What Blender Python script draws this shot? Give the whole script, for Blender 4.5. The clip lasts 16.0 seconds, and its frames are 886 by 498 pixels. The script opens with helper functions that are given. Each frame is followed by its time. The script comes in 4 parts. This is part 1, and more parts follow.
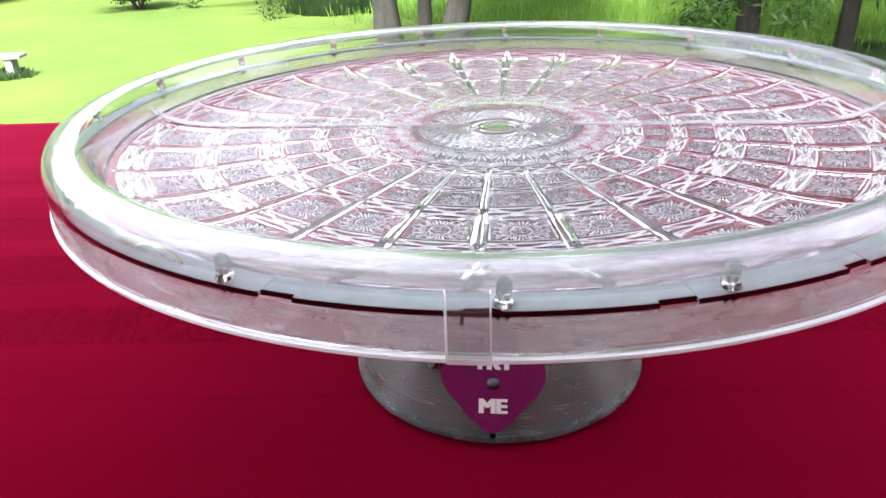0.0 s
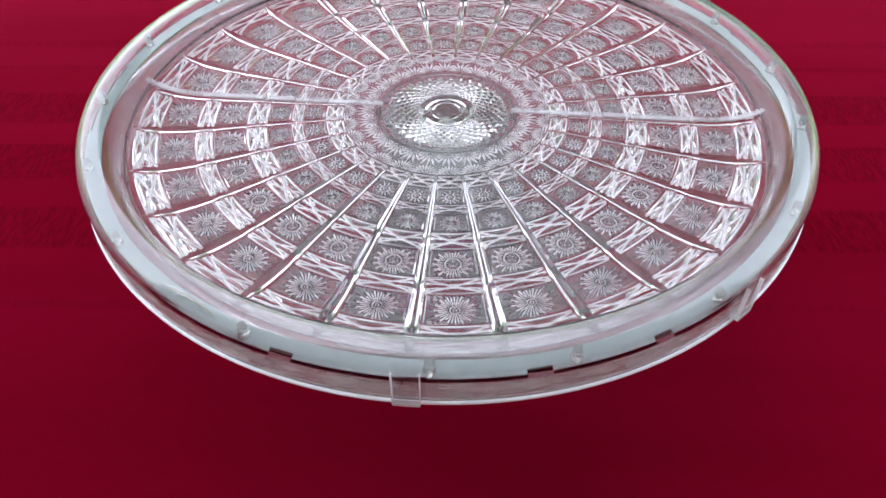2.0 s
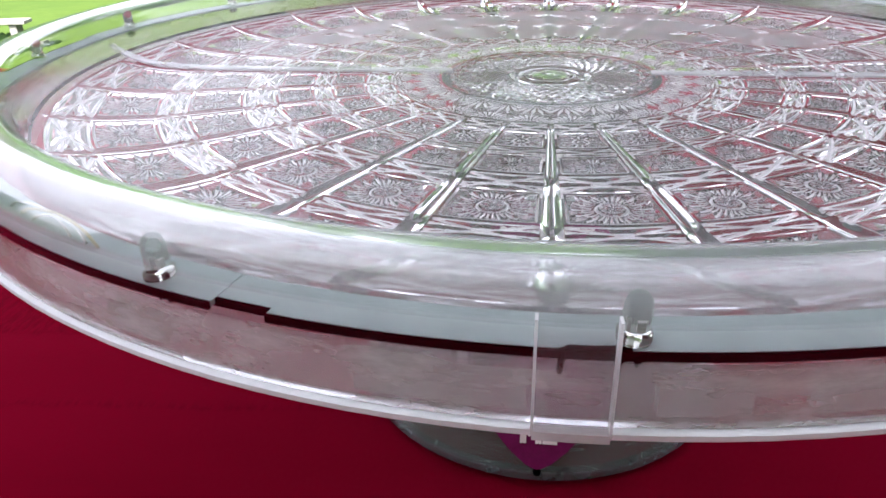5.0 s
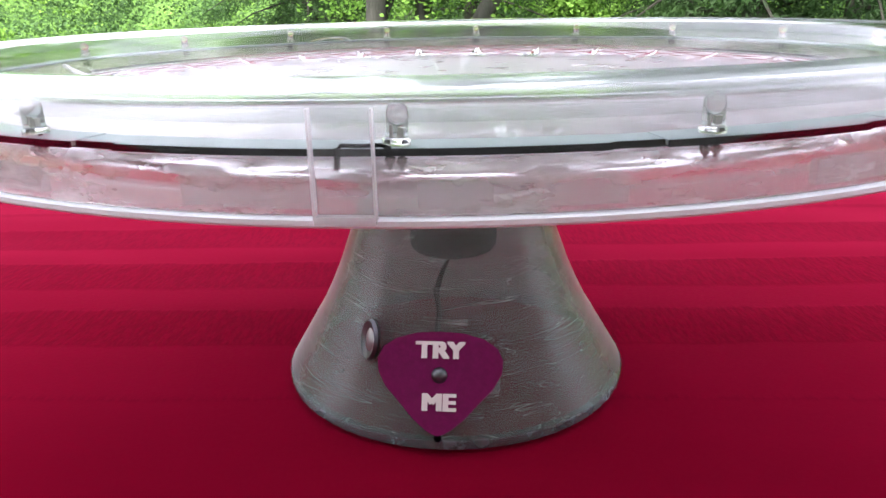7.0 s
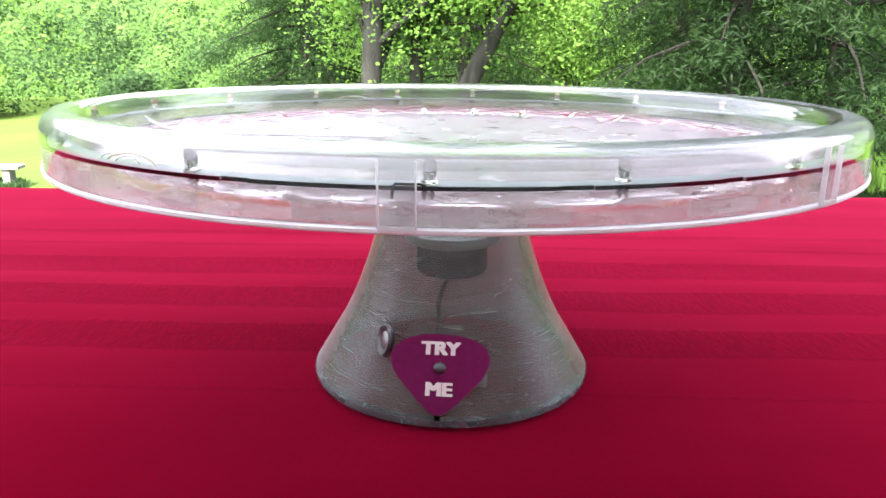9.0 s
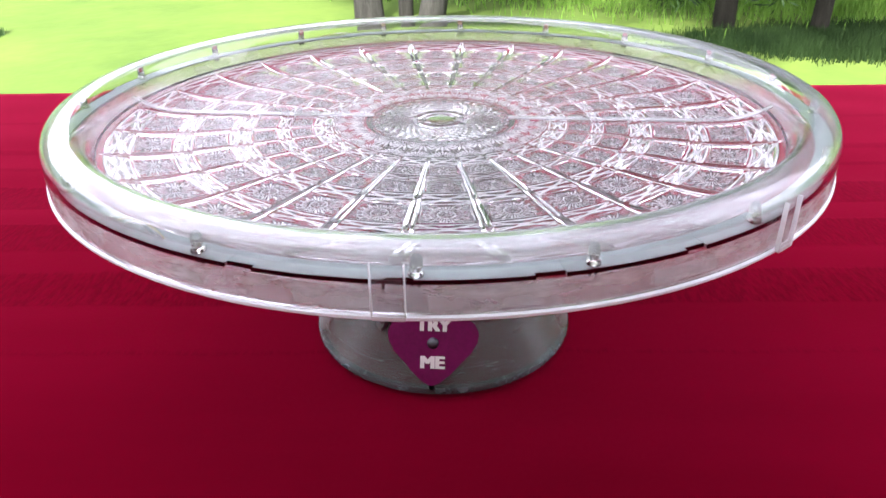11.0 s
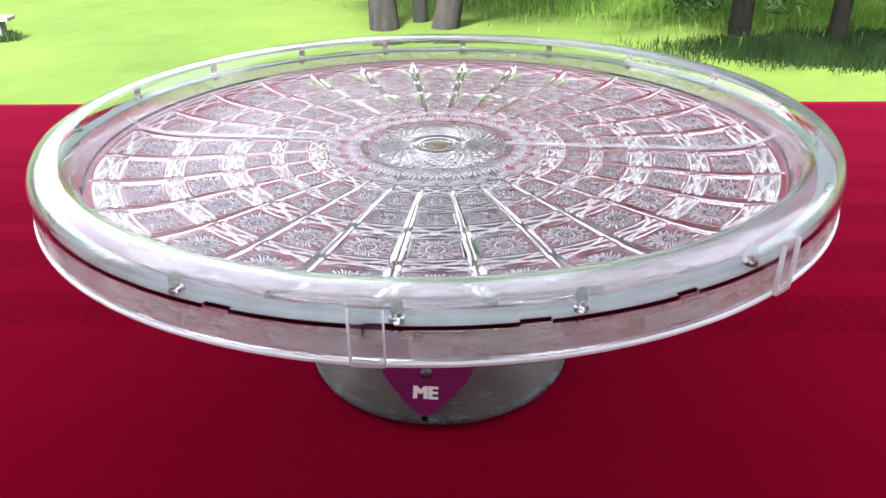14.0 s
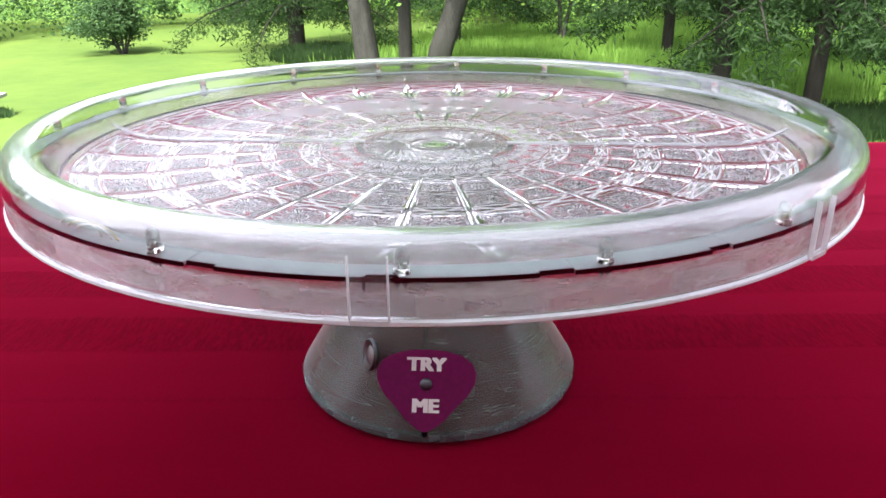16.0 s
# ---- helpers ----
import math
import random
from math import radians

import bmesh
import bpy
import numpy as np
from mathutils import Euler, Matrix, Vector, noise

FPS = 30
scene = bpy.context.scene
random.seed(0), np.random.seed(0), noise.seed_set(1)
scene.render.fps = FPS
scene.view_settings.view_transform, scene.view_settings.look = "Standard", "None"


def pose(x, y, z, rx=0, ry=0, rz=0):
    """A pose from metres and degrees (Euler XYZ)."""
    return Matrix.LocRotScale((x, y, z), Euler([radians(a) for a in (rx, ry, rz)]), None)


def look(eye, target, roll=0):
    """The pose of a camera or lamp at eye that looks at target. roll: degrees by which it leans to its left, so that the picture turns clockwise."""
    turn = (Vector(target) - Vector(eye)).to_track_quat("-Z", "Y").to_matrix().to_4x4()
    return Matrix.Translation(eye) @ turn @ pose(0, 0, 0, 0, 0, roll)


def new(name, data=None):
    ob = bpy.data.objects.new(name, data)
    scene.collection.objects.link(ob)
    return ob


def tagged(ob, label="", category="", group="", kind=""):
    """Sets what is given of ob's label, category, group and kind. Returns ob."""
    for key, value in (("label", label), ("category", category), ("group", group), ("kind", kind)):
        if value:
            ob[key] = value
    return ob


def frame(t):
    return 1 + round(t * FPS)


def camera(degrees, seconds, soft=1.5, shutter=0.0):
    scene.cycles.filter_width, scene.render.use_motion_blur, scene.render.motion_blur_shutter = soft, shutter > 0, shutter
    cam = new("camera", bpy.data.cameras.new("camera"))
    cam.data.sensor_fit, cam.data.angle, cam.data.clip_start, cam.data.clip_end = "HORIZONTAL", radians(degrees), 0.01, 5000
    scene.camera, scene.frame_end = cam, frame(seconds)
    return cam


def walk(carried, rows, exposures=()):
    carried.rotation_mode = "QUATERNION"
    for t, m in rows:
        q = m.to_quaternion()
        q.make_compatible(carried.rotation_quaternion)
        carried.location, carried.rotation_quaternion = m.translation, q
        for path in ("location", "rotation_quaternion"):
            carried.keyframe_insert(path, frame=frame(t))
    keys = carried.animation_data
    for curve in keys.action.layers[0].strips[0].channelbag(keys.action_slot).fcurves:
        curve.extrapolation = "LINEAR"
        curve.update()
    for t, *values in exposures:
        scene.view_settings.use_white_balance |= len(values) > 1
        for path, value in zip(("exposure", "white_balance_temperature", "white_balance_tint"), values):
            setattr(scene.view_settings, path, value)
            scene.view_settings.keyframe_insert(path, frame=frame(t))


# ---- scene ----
cam = camera(62.93, 16.0)
PATH = [
    (0.0, pose(-0.0179, -0.2549, 0.1703, 64.43, 2.20, -0.32)),
    (0.5, pose(-0.0137, -0.2619, 0.2065, 55.44, 2.18, -0.32)),
    (1.0, pose(-0.0104, -0.2578, 0.2534, 50.90, 1.06, -1.50)),
    (1.5, pose(-0.0060, -0.2570, 0.2755, 47.57, 0.61, -2.31)),
    (2.0, pose(-0.0075, -0.2615, 0.2724, 45.16, 0.10, -1.36)),
    (2.5, pose(-0.0066, -0.2589, 0.2280, 54.11, 1.46, -1.63)),
    (3.0, pose(-0.0193, -0.2434, 0.1835, 62.20, -0.18, -0.67)),
    (3.2, pose(-0.0317, -0.2293, 0.1699, 63.77, -0.43, 0.02)),
    (5.5, pose(-0.0219, -0.2035, 0.1457, 62.55, 1.39, 0.36)),
    (6.0, pose(-0.0005, -0.2104, 0.1428, 63.15, 1.47, -0.31)),
    (6.5, pose(-0.0000, -0.2214, 0.1355, 65.39, 0.48, 0.20)),
    (7.0, pose(-0.0029, -0.2347, 0.1222, 71.01, 1.19, -0.23)),
    (7.5, pose(-0.0045, -0.2699, 0.1285, 76.28, -0.01, -1.32)),
    (8.0, pose(-0.0046, -0.2855, 0.1294, 77.01, -0.33, -1.04)),
    (8.5, pose(-0.0052, -0.2922, 0.1284, 75.84, -0.58, -0.59)),
    (9.0, pose(-0.0079, -0.2921, 0.1318, 74.64, -0.50, -0.67)),
    (11.3, pose(-0.0054, -0.2858, 0.1934, 61.23, 0.84, -1.48)),
    (11.5, pose(-0.0057, -0.2846, 0.1945, 61.12, 0.81, -1.26)),
    (12.0, pose(-0.0044, -0.2831, 0.1927, 61.39, 0.45, -0.59)),
    (12.5, pose(-0.0035, -0.2810, 0.1942, 61.77, 0.34, -0.91)),
    (13.0, pose(0.0021, -0.2812, 0.1940, 62.17, 0.60, -0.59)),
    (13.5, pose(0.0015, -0.2791, 0.1926, 62.31, 0.75, -0.54)),
    (14.0, pose(0.0016, -0.2790, 0.1941, 62.48, 0.60, -0.37)),
    (14.5, pose(-0.0010, -0.2763, 0.1821, 62.69, 0.32, -0.71)),
    (15.0, pose(-0.0013, -0.2733, 0.1717, 64.72, 0.70, -0.62)),
    (15.5, pose(-0.0024, -0.2751, 0.1672, 67.32, 0.76, -1.18)),
    (16.0, pose(-0.0035, -0.2756, 0.1631, 68.23, 0.63, -1.51)),
]
EXPOSURES = [(t, e + 0.9, 6350, tint) for t, e, tint in ((0.0, 2.95, 19), (0.5, 2.92, 18), (1.0, 2.8, 15), (1.5, 2.6, 14), (3.0, 2.4, 14), (5.5, 2.45, 15), (6.5, 2.5, 16),
             (7.0, 3.0, 18), (9.0, 3.22, 20), (11.5, 2.85, 22), (13.5, 2.85, 20), (14.5, 2.7, 18), (16.0, 2.74, 18))]
walk(cam, PATH, EXPOSURES)

# ---- light ----
SUN_EL, SUN_AZ = 56.0, 200.0          # degrees; azimuth clockwise from +y
world = bpy.data.worlds.new("sky")
scene.world = world
world.use_nodes = True
wn, wl = world.node_tree.nodes, world.node_tree.links
sky = wn.new("ShaderNodeTexSky")
sky.sky_type, sky.sun_disc = "NISHITA", False
sky.sun_elevation, sky.sun_rotation = radians(SUN_EL), radians(SUN_AZ)
sky.dust_density, sky.ozone_density, sky.air_density = 3.0, 1.0, 1.0
cloud = wn.new("ShaderNodeHueSaturation")          # thin white cloud over the blue
cloud.inputs["Saturation"].default_value = 0.25
wl.new(sky.outputs[0], cloud.inputs["Color"])
wl.new(cloud.outputs[0], wn["Background"].inputs[0])
wn["Background"].inputs[1].default_value = 0.11
sun = new("sun", bpy.data.lights.new("sun", "SUN"))
sun.data.energy, sun.data.angle, sun.data.color = 2.4, radians(6.0), (1.0, 0.95, 0.86)
a, e = radians(SUN_AZ), radians(SUN_EL)
sun.matrix_world = look((math.sin(a) * math.cos(e) * 50, math.cos(a) * math.cos(e) * 50, math.sin(e) * 50), (0, 0, 0))
scene.cycles.max_bounces, scene.cycles.transparent_max_bounces, scene.cycles.transmission_bounces = 16, 32, 16


# ---- materials ----
def material(name):
    m = bpy.data.materials.new(name)
    m.use_nodes = True
    return m, m.node_tree.nodes, m.node_tree.links, m.node_tree.nodes["Principled BSDF"]


def coords(n, l, scale=(1, 1, 1), kind="Object"):
    tc, mp = n.new("ShaderNodeTexCoord"), n.new("ShaderNodeMapping")
    mp.inputs["Scale"].default_value = scale
    l.new(tc.outputs[kind], mp.inputs["Vector"])
    return mp.outputs["Vector"]


def noise_tex(n, l, vec, scale, detail=4, rough=0.55):
    t = n.new("ShaderNodeTexNoise")
    t.inputs["Scale"].default_value, t.inputs["Detail"].default_value, t.inputs["Roughness"].default_value = scale, detail, rough
    l.new(vec, t.inputs["Vector"])
    return t.outputs["Fac"]


def ramp(n, l, fac, stops):
    r = n.new("ShaderNodeValToRGB")
    while len(r.color_ramp.elements) < len(stops):
        r.color_ramp.elements.new(0.5)
    for el, (p, c) in zip(r.color_ramp.elements, stops):
        el.position, el.color = p, (*c, 1)
    l.new(fac, r.inputs[0])
    return r.outputs[0]


def bump(n, l, height, strength, dist, bsdf):
    b = n.new("ShaderNodeBump")
    b.inputs["Strength"].default_value, b.inputs["Distance"].default_value = strength, dist
    l.new(height, b.inputs["Height"])
    l.new(b.outputs[0], bsdf.inputs["Normal"])


def plain(name, color, rough=0.5, metal=0.0, grain=0.0, scale=400.0):
    m, n, l, b = material(name)
    b.inputs["Base Color"].default_value = (*color, 1)
    b.inputs["Roughness"].default_value, b.inputs["Metallic"].default_value = rough, metal
    if grain:
        f = noise_tex(n, l, coords(n, l), scale)
        lo, hi = tuple(c * (1 - grain) for c in color), tuple(min(1, c * (1 + grain)) for c in color)
        l.new(ramp(n, l, f, [(0.3, lo), (0.7, hi)]), b.inputs["Base Color"])
        bump(n, l, f, 0.2, 0.0004, b)
    return m


def scratched(n, l, film, lines):
    """The haze film with fine curved scratches drawn over it."""
    g = noise_tex(n, l, coords(n, l, (1, 1, 24)), 9, 2.0, 0.5)
    hair = ramp(n, l, g, [(0.40, (0, 0, 0)), (0.405, (lines,) * 3), (0.41, (0, 0, 0)), (0.488, (0, 0, 0)), (0.493, (lines,) * 3), (0.498, (0, 0, 0)), (0.58, (0, 0, 0)), (0.585, (lines,) * 3), (0.59, (0, 0, 0))])
    most = n.new("ShaderNodeMath")
    most.operation = "MAXIMUM"
    l.new(film, most.inputs[0])
    l.new(hair, most.inputs[1])
    return most.outputs[0]


def clear(name, tint=(0.97, 0.97, 0.98), rough=0.03, ior=1.49, haze=0.0, haze_color=(0.8, 0.8, 0.82), scratch=0.0, scale=150.0, back=0.5, streak=1.0, lines=0.0):
    """Clear moulded plastic: light passes straight through, the gloss follows Fresnel; haze is a thin milky film of scratches."""
    m, n, l, b = material(name)
    n.remove(b)
    out = n["Material Output"]
    tr, gl, lw, mix = n.new("ShaderNodeBsdfTransparent"), n.new("ShaderNodeBsdfGlossy"), n.new("ShaderNodeLayerWeight"), n.new("ShaderNodeMixShader")
    tr.inputs[0].default_value = (*tint, 1)
    gl.inputs["Roughness"].default_value = rough
    f0 = ((ior - 1) / (ior + 1)) ** 2                     # gloss by Schlick's rule
    pw, sc = n.new("ShaderNodeMath"), n.new("ShaderNodeMath")
    pw.operation, sc.operation = "POWER", "MULTIPLY_ADD"
    l.new(lw.outputs["Facing"], pw.inputs[0])
    pw.inputs[1].default_value = 5.0
    l.new(pw.outputs[0], sc.inputs[0])
    sc.inputs[1].default_value, sc.inputs[2].default_value = 1 - f0, f0
    l.new(sc.outputs[0], mix.inputs[0])
    l.new(tr.outputs[0], mix.inputs[1])
    l.new(gl.outputs[0], mix.inputs[2])
    last = mix
    vec = coords(n, l)
    f = noise_tex(n, l, vec, scale, 5)
    bp = n.new("ShaderNodeBump")
    bp.inputs["Strength"].default_value, bp.inputs["Distance"].default_value = 0.15, 0.0004
    l.new(f, bp.inputs["Height"])
    l.new(bp.outputs[0], gl.inputs["Normal"])
    if haze:
        di, mx = n.new("ShaderNodeBsdfDiffuse"), n.new("ShaderNodeMixShader")
        di.inputs[0].default_value = (*haze_color, 1)
        tl = n.new("ShaderNodeBsdfTranslucent")
        tl.inputs[0].default_value = (*haze_color, 1)
        dm = n.new("ShaderNodeMixShader")
        dm.inputs[0].default_value = back
        l.new(di.outputs[0], dm.inputs[1])
        l.new(tl.outputs[0], dm.inputs[2])
        f2 = noise_tex(n, l, coords(n, l, (1, 1, streak)), 60, 6, 0.65)
        film = ramp(n, l, f2, [(0.3, (haze * (1 - scratch),) * 3), (0.72, (haze * (1 + scratch),) * 3)])
        if lines:
            film = scratched(n, l, film, lines)
        l.new(film, mx.inputs[0])
        l.new(mix.outputs[0], mx.inputs[1])
        l.new(dm.outputs[0], mx.inputs[2])
        last = mx
    l.new(last.outputs[0], out.inputs["Surface"])
    return m


def refracting(name, color=(0.97, 0.97, 0.98), rough=0.04, ior=1.49, haze=0.0, haze_color=(0.85, 0.84, 0.88), back=0.2, scratch=0.5, spec=0.5):
    """Clear moulded plastic that bends light; haze is a fine film of scratches and dust, on pattern ridges and rim
    crest a painted gleam.
    """
    m, n, l, b = material(name)
    f = noise_tex(n, l, coords(n, l, (1, 1, 3)), 70, 6, 0.65)
    if haze:
        di, tl, dm, mx = n.new("ShaderNodeBsdfDiffuse"), n.new("ShaderNodeBsdfTranslucent"), n.new("ShaderNodeMixShader"), n.new("ShaderNodeMixShader")
        di.inputs[0].default_value = tl.inputs[0].default_value = (*haze_color, 1)
        dm.inputs[0].default_value = back
        l.new(di.outputs[0], dm.inputs[1])
        l.new(tl.outputs[0], dm.inputs[2])
        film_fac = ramp(n, l, f, [(0.3, (haze * (1 - scratch),) * 3), (0.72, (haze * (1 + scratch),) * 3)])
        l.new(film_fac, mx.inputs[0])
        l.new(b.outputs[0], mx.inputs[1])
        l.new(dm.outputs[0], mx.inputs[2])
        l.new(mx.outputs[0], n["Material Output"].inputs["Surface"])
    b.inputs["Base Color"].default_value = (*color, 1)
    b.inputs["Roughness"].default_value, b.inputs["IOR"].default_value = rough, ior
    b.inputs["Transmission Weight"].default_value = 1.0
    b.inputs["Specular IOR Level"].default_value = spec
    return m


def panel(name, color, ior, haze, haze_color, film=1.2, blur=0.28, back=0.2):
    """The smooth face of clear plastic: light bends through it, a worn skin gives a blurred gloss, haze is its frosting
    and, on the plate's top, also a painted sky veil.
    """
    m, n, l, b = material(name)
    n.remove(b)
    re, gl, fr, mix = n.new("ShaderNodeBsdfRefraction"), n.new("ShaderNodeBsdfGlossy"), n.new("ShaderNodeFresnel"), n.new("ShaderNodeMixShader")
    re.inputs["Color"].default_value, re.inputs["IOR"].default_value, re.inputs["Roughness"].default_value = (*color, 1), ior, 0.01
    fr.inputs["IOR"].default_value = film
    f = noise_tex(n, l, coords(n, l), 70, 6, 0.65)
    l.new(ramp(n, l, f, [(0.3, (blur * 0.8,) * 3), (0.7, (blur * 1.2,) * 3)]), gl.inputs["Roughness"])
    l.new(fr.outputs[0], mix.inputs[0])
    l.new(re.outputs[0], mix.inputs[1])
    l.new(gl.outputs[0], mix.inputs[2])
    di, tl, dm, mx = n.new("ShaderNodeBsdfDiffuse"), n.new("ShaderNodeBsdfTranslucent"), n.new("ShaderNodeMixShader"), n.new("ShaderNodeMixShader")
    di.inputs[0].default_value = tl.inputs[0].default_value = (*haze_color, 1)
    dm.inputs[0].default_value = back
    l.new(di.outputs[0], dm.inputs[1])
    l.new(tl.outputs[0], dm.inputs[2])
    l.new(ramp(n, l, f, [(0.3, (haze * 0.75,) * 3), (0.72, (haze * 1.25,) * 3)]), mx.inputs[0])
    l.new(mix.outputs[0], mx.inputs[1])
    l.new(dm.outputs[0], mx.inputs[2])
    l.new(mx.outputs[0], n["Material Output"].inputs["Surface"])
    return m


def cloth_material():
    m, n, l, b = material("red_woven_cloth")
    vec = coords(n, l)
    sep, mr = n.new("ShaderNodeSeparateXYZ"), n.new("ShaderNodeMapRange")
    l.new(vec, sep.inputs[0])
    slack = n.new("ShaderNodeMath")             # the bands wander a little with the folds
    slack.operation = "MULTIPLY_ADD"
    l.new(noise_tex(n, l, coords(n, l, (3, 14, 1)), 4.0, 4, 0.6), slack.inputs[0])
    slack.inputs[1].default_value = 0.007
    l.new(sep.outputs["Y"], slack.inputs[2])
    ragged = n.new("ShaderNodeMath")            # and their edges are ragged thread by thread
    ragged.operation = "MULTIPLY_ADD"
    l.new(noise_tex(n, l, coords(n, l, (1, 0.3, 1)), 130.0, 3, 0.7), ragged.inputs[0])
    ragged.inputs[1].default_value = 0.005
    l.new(slack.outputs[0], ragged.inputs[2])
    l.new(ragged.outputs[0], mr.inputs["Value"])
    mr.inputs["From Min"].default_value, mr.inputs["From Max"].default_value = -0.094, 0.406
    # woven damask bands (1) between satin bands (0), by the distance across the cloth
    edges = [(-0.029, 0.6), (-0.026, 0.0), (0.012, 1.0), (0.046, 0.0), (0.070, 1.0), (0.104, 0.0), (0.128, 1.0), (0.163, 0.0), (0.193, 0.7), (0.199, 0.0), (0.226, 0.7), (0.236, 0.0), (0.300, 0.5), (0.306, 0.0)]
    stops, last = [(0.0, (0, 0, 0))], 0.0
    for y, v in edges:
        p = (y + 0.10) / 0.5
        stops += [(p - 0.002, (last,) * 3), (p + 0.002, (v,) * 3)]
        last = v
    band = ramp(n, l, mr.outputs[0], stops)
    cloudy = noise_tex(n, l, coords(n, l, (1.5, 12, 1)), 1.0, 4, 0.6)
    fine = noise_tex(n, l, vec, 700, 3)
    tw = n.new("ShaderNodeMapping")             # slanting threads of the twill
    tw.inputs["Rotation"].default_value, tw.inputs["Scale"].default_value = (0, 0, radians(38)), (1.0, 0.22, 1.0)
    l.new(vec, tw.inputs["Vector"])
    weave = n.new("ShaderNodeTexNoise")
    weave.inputs["Scale"].default_value, weave.inputs["Detail"].default_value, weave.inputs["Roughness"].default_value = 620, 2, 0.6
    l.new(tw.outputs["Vector"], weave.inputs["Vector"])
    base = ramp(n, l, cloudy, [(0.35, (0.094, 0.0005, 0.0060)), (0.65, (0.114, 0.0008, 0.0083))])
    dark = n.new("ShaderNodeMix")
    dark.data_type, dark.blend_type = "RGBA", "MULTIPLY"
    l.new(band, dark.inputs["Factor"])
    l.new(base, dark.inputs["A"])
    l.new(ramp(n, l, weave.outputs["Fac"], [(0.37, (0.68, 0.64, 0.66)), (0.63, (1.0, 0.98, 0.99))]), dark.inputs["B"])
    l.new(dark.outputs["Result"], b.inputs["Base Color"])
    b.inputs["Roughness"].default_value = 0.55
    b.inputs["Specular IOR Level"].default_value = 0.0
    b.inputs["Sheen Roughness"].default_value = 0.31
    worn = n.new("ShaderNodeMapRange")          # the woven bands have less nap
    worn.inputs["To Min"].default_value, worn.inputs["To Max"].default_value = 1.0, 0.82
    l.new(band, worn.inputs["Value"])
    l.new(worn.outputs[0], b.inputs["Sheen Weight"])
    b.inputs["Sheen Tint"].default_value = (1.0, 0.055, 0.17, 1)
    mul, add = n.new("ShaderNodeMath"), n.new("ShaderNodeMath")
    mul.operation, add.operation = "MULTIPLY", "MULTIPLY_ADD"
    l.new(band, mul.inputs[0])
    l.new(weave.outputs["Fac"], mul.inputs[1])
    l.new(fine, add.inputs[0])
    add.inputs[1].default_value = 0.35
    l.new(mul.outputs[0], add.inputs[2])
    bump(n, l, add.outputs[0], 0.22, 0.0005, b)
    return m


def leaf_material(name, dark, light):
    m, n, l, b = material(name)
    g = n.new("ShaderNodeNewGeometry")
    blend = n.new("ShaderNodeMath")
    blend.operation = "MULTIPLY_ADD"
    l.new(g.outputs["Random Per Island"], blend.inputs[0])
    blend.inputs[1].default_value = 0.3
    l.new(noise_tex(n, l, coords(n, l), 0.7, 3, 0.6), blend.inputs[2])
    deep = tuple(c * 0.75 for c in dark)
    col = ramp(n, l, blend.outputs[0], [(0.36, deep), (0.58, tuple((a + c) / 2 for a, c in zip(dark, light))), (0.82, light)])
    l.new(col, b.inputs["Base Color"])
    b.inputs["Roughness"].default_value, b.inputs["Specular IOR Level"].default_value = 0.65, 0.12
    tl, mx = n.new("ShaderNodeBsdfTranslucent"), n.new("ShaderNodeMixShader")
    l.new(col, tl.inputs[0])
    mx.inputs[0].default_value = 0.6
    l.new(b.outputs[0], mx.inputs[1])
    l.new(tl.outputs[0], mx.inputs[2])
    l.new(mx.outputs[0], n["Material Output"].inputs["Surface"])
    return m


def two_tone(name, lo, hi, scale, rough=0.85, bumpy=0.5, dist=0.02, stretch=(1, 1, 1)):
    m, n, l, b = material(name)
    vec = coords(n, l, stretch)
    big, small = noise_tex(n, l, vec, scale, 5, 0.6), noise_tex(n, l, vec, scale * 9, 4, 0.6)
    ad = n.new("ShaderNodeMath")
    ad.operation = "MULTIPLY_ADD"
    l.new(small, ad.inputs[0])
    ad.inputs[1].default_value = 0.5
    l.new(big, ad.inputs[2])
    l.new(ramp(n, l, ad.outputs[0], [(0.5, lo), (1.0, hi)]), b.inputs["Base Color"])
    b.inputs["Roughness"].default_value, b.inputs["Specular IOR Level"].default_value = rough, 0.1
    bump(n, l, ad.outputs[0], bumpy, dist, b)
    return m


CLOTH = cloth_material()
RIM = refracting("clear_rim_plastic", (0.98, 0.98, 0.985), 0.0, 1.42, 0.0, spec=0.2)
# whitish haze on the rim's crest paints the sky reflected there
CREST_SHEEN = refracting("hazy_crest_sheen_plastic", (0.83, 0.845, 0.86), 0.06, 1.42, 0.09, (0.80, 0.82, 0.85), back=0.02, spec=0.2, scratch=0.4)
LOWER = refracting("dull_lower_rim_plastic", (0.97, 0.96, 0.97), 0.06, 1.42, 0.25, (0.92, 0.92, 0.91), back=0.25, spec=0.25, scratch=0.5)
RIM_FLOOR = clear("hazy_rim_floor_plastic", (0.95, 0.93, 0.94), 0.2, 1.3, 0.12, (0.95, 0.90, 0.92), 0.3, 120, 0.4)
HAZY = refracting("hazy_rim_plastic", (0.96, 0.95, 0.96), 0.15, 1.42, 0.06, (0.90, 0.90, 0.92), back=0.2, spec=0.3)
CLIP = clear("clear_clip_plastic", (0.97, 0.97, 0.975), 0.05, 1.5, 0.03, (0.9, 0.9, 0.92))
CLIP_EDGE = clear("whitish_clip_edge", (0.93, 0.93, 0.93), 0.1, 1.5, 0.5, (0.95, 0.95, 0.96), 0.3)
GLASS = refracting("clear_moulded_plastic", (0.975, 0.975, 0.98), 0.01, 1.42, 0.006, spec=0.2)
# worn top; its haze also paints some of the sky's reflected veil
TOP = panel("worn_veiled_top_plastic", (0.985, 0.98, 0.985), 1.42, 0.05, (0.93, 0.92, 0.93), 1.2, 0.3)
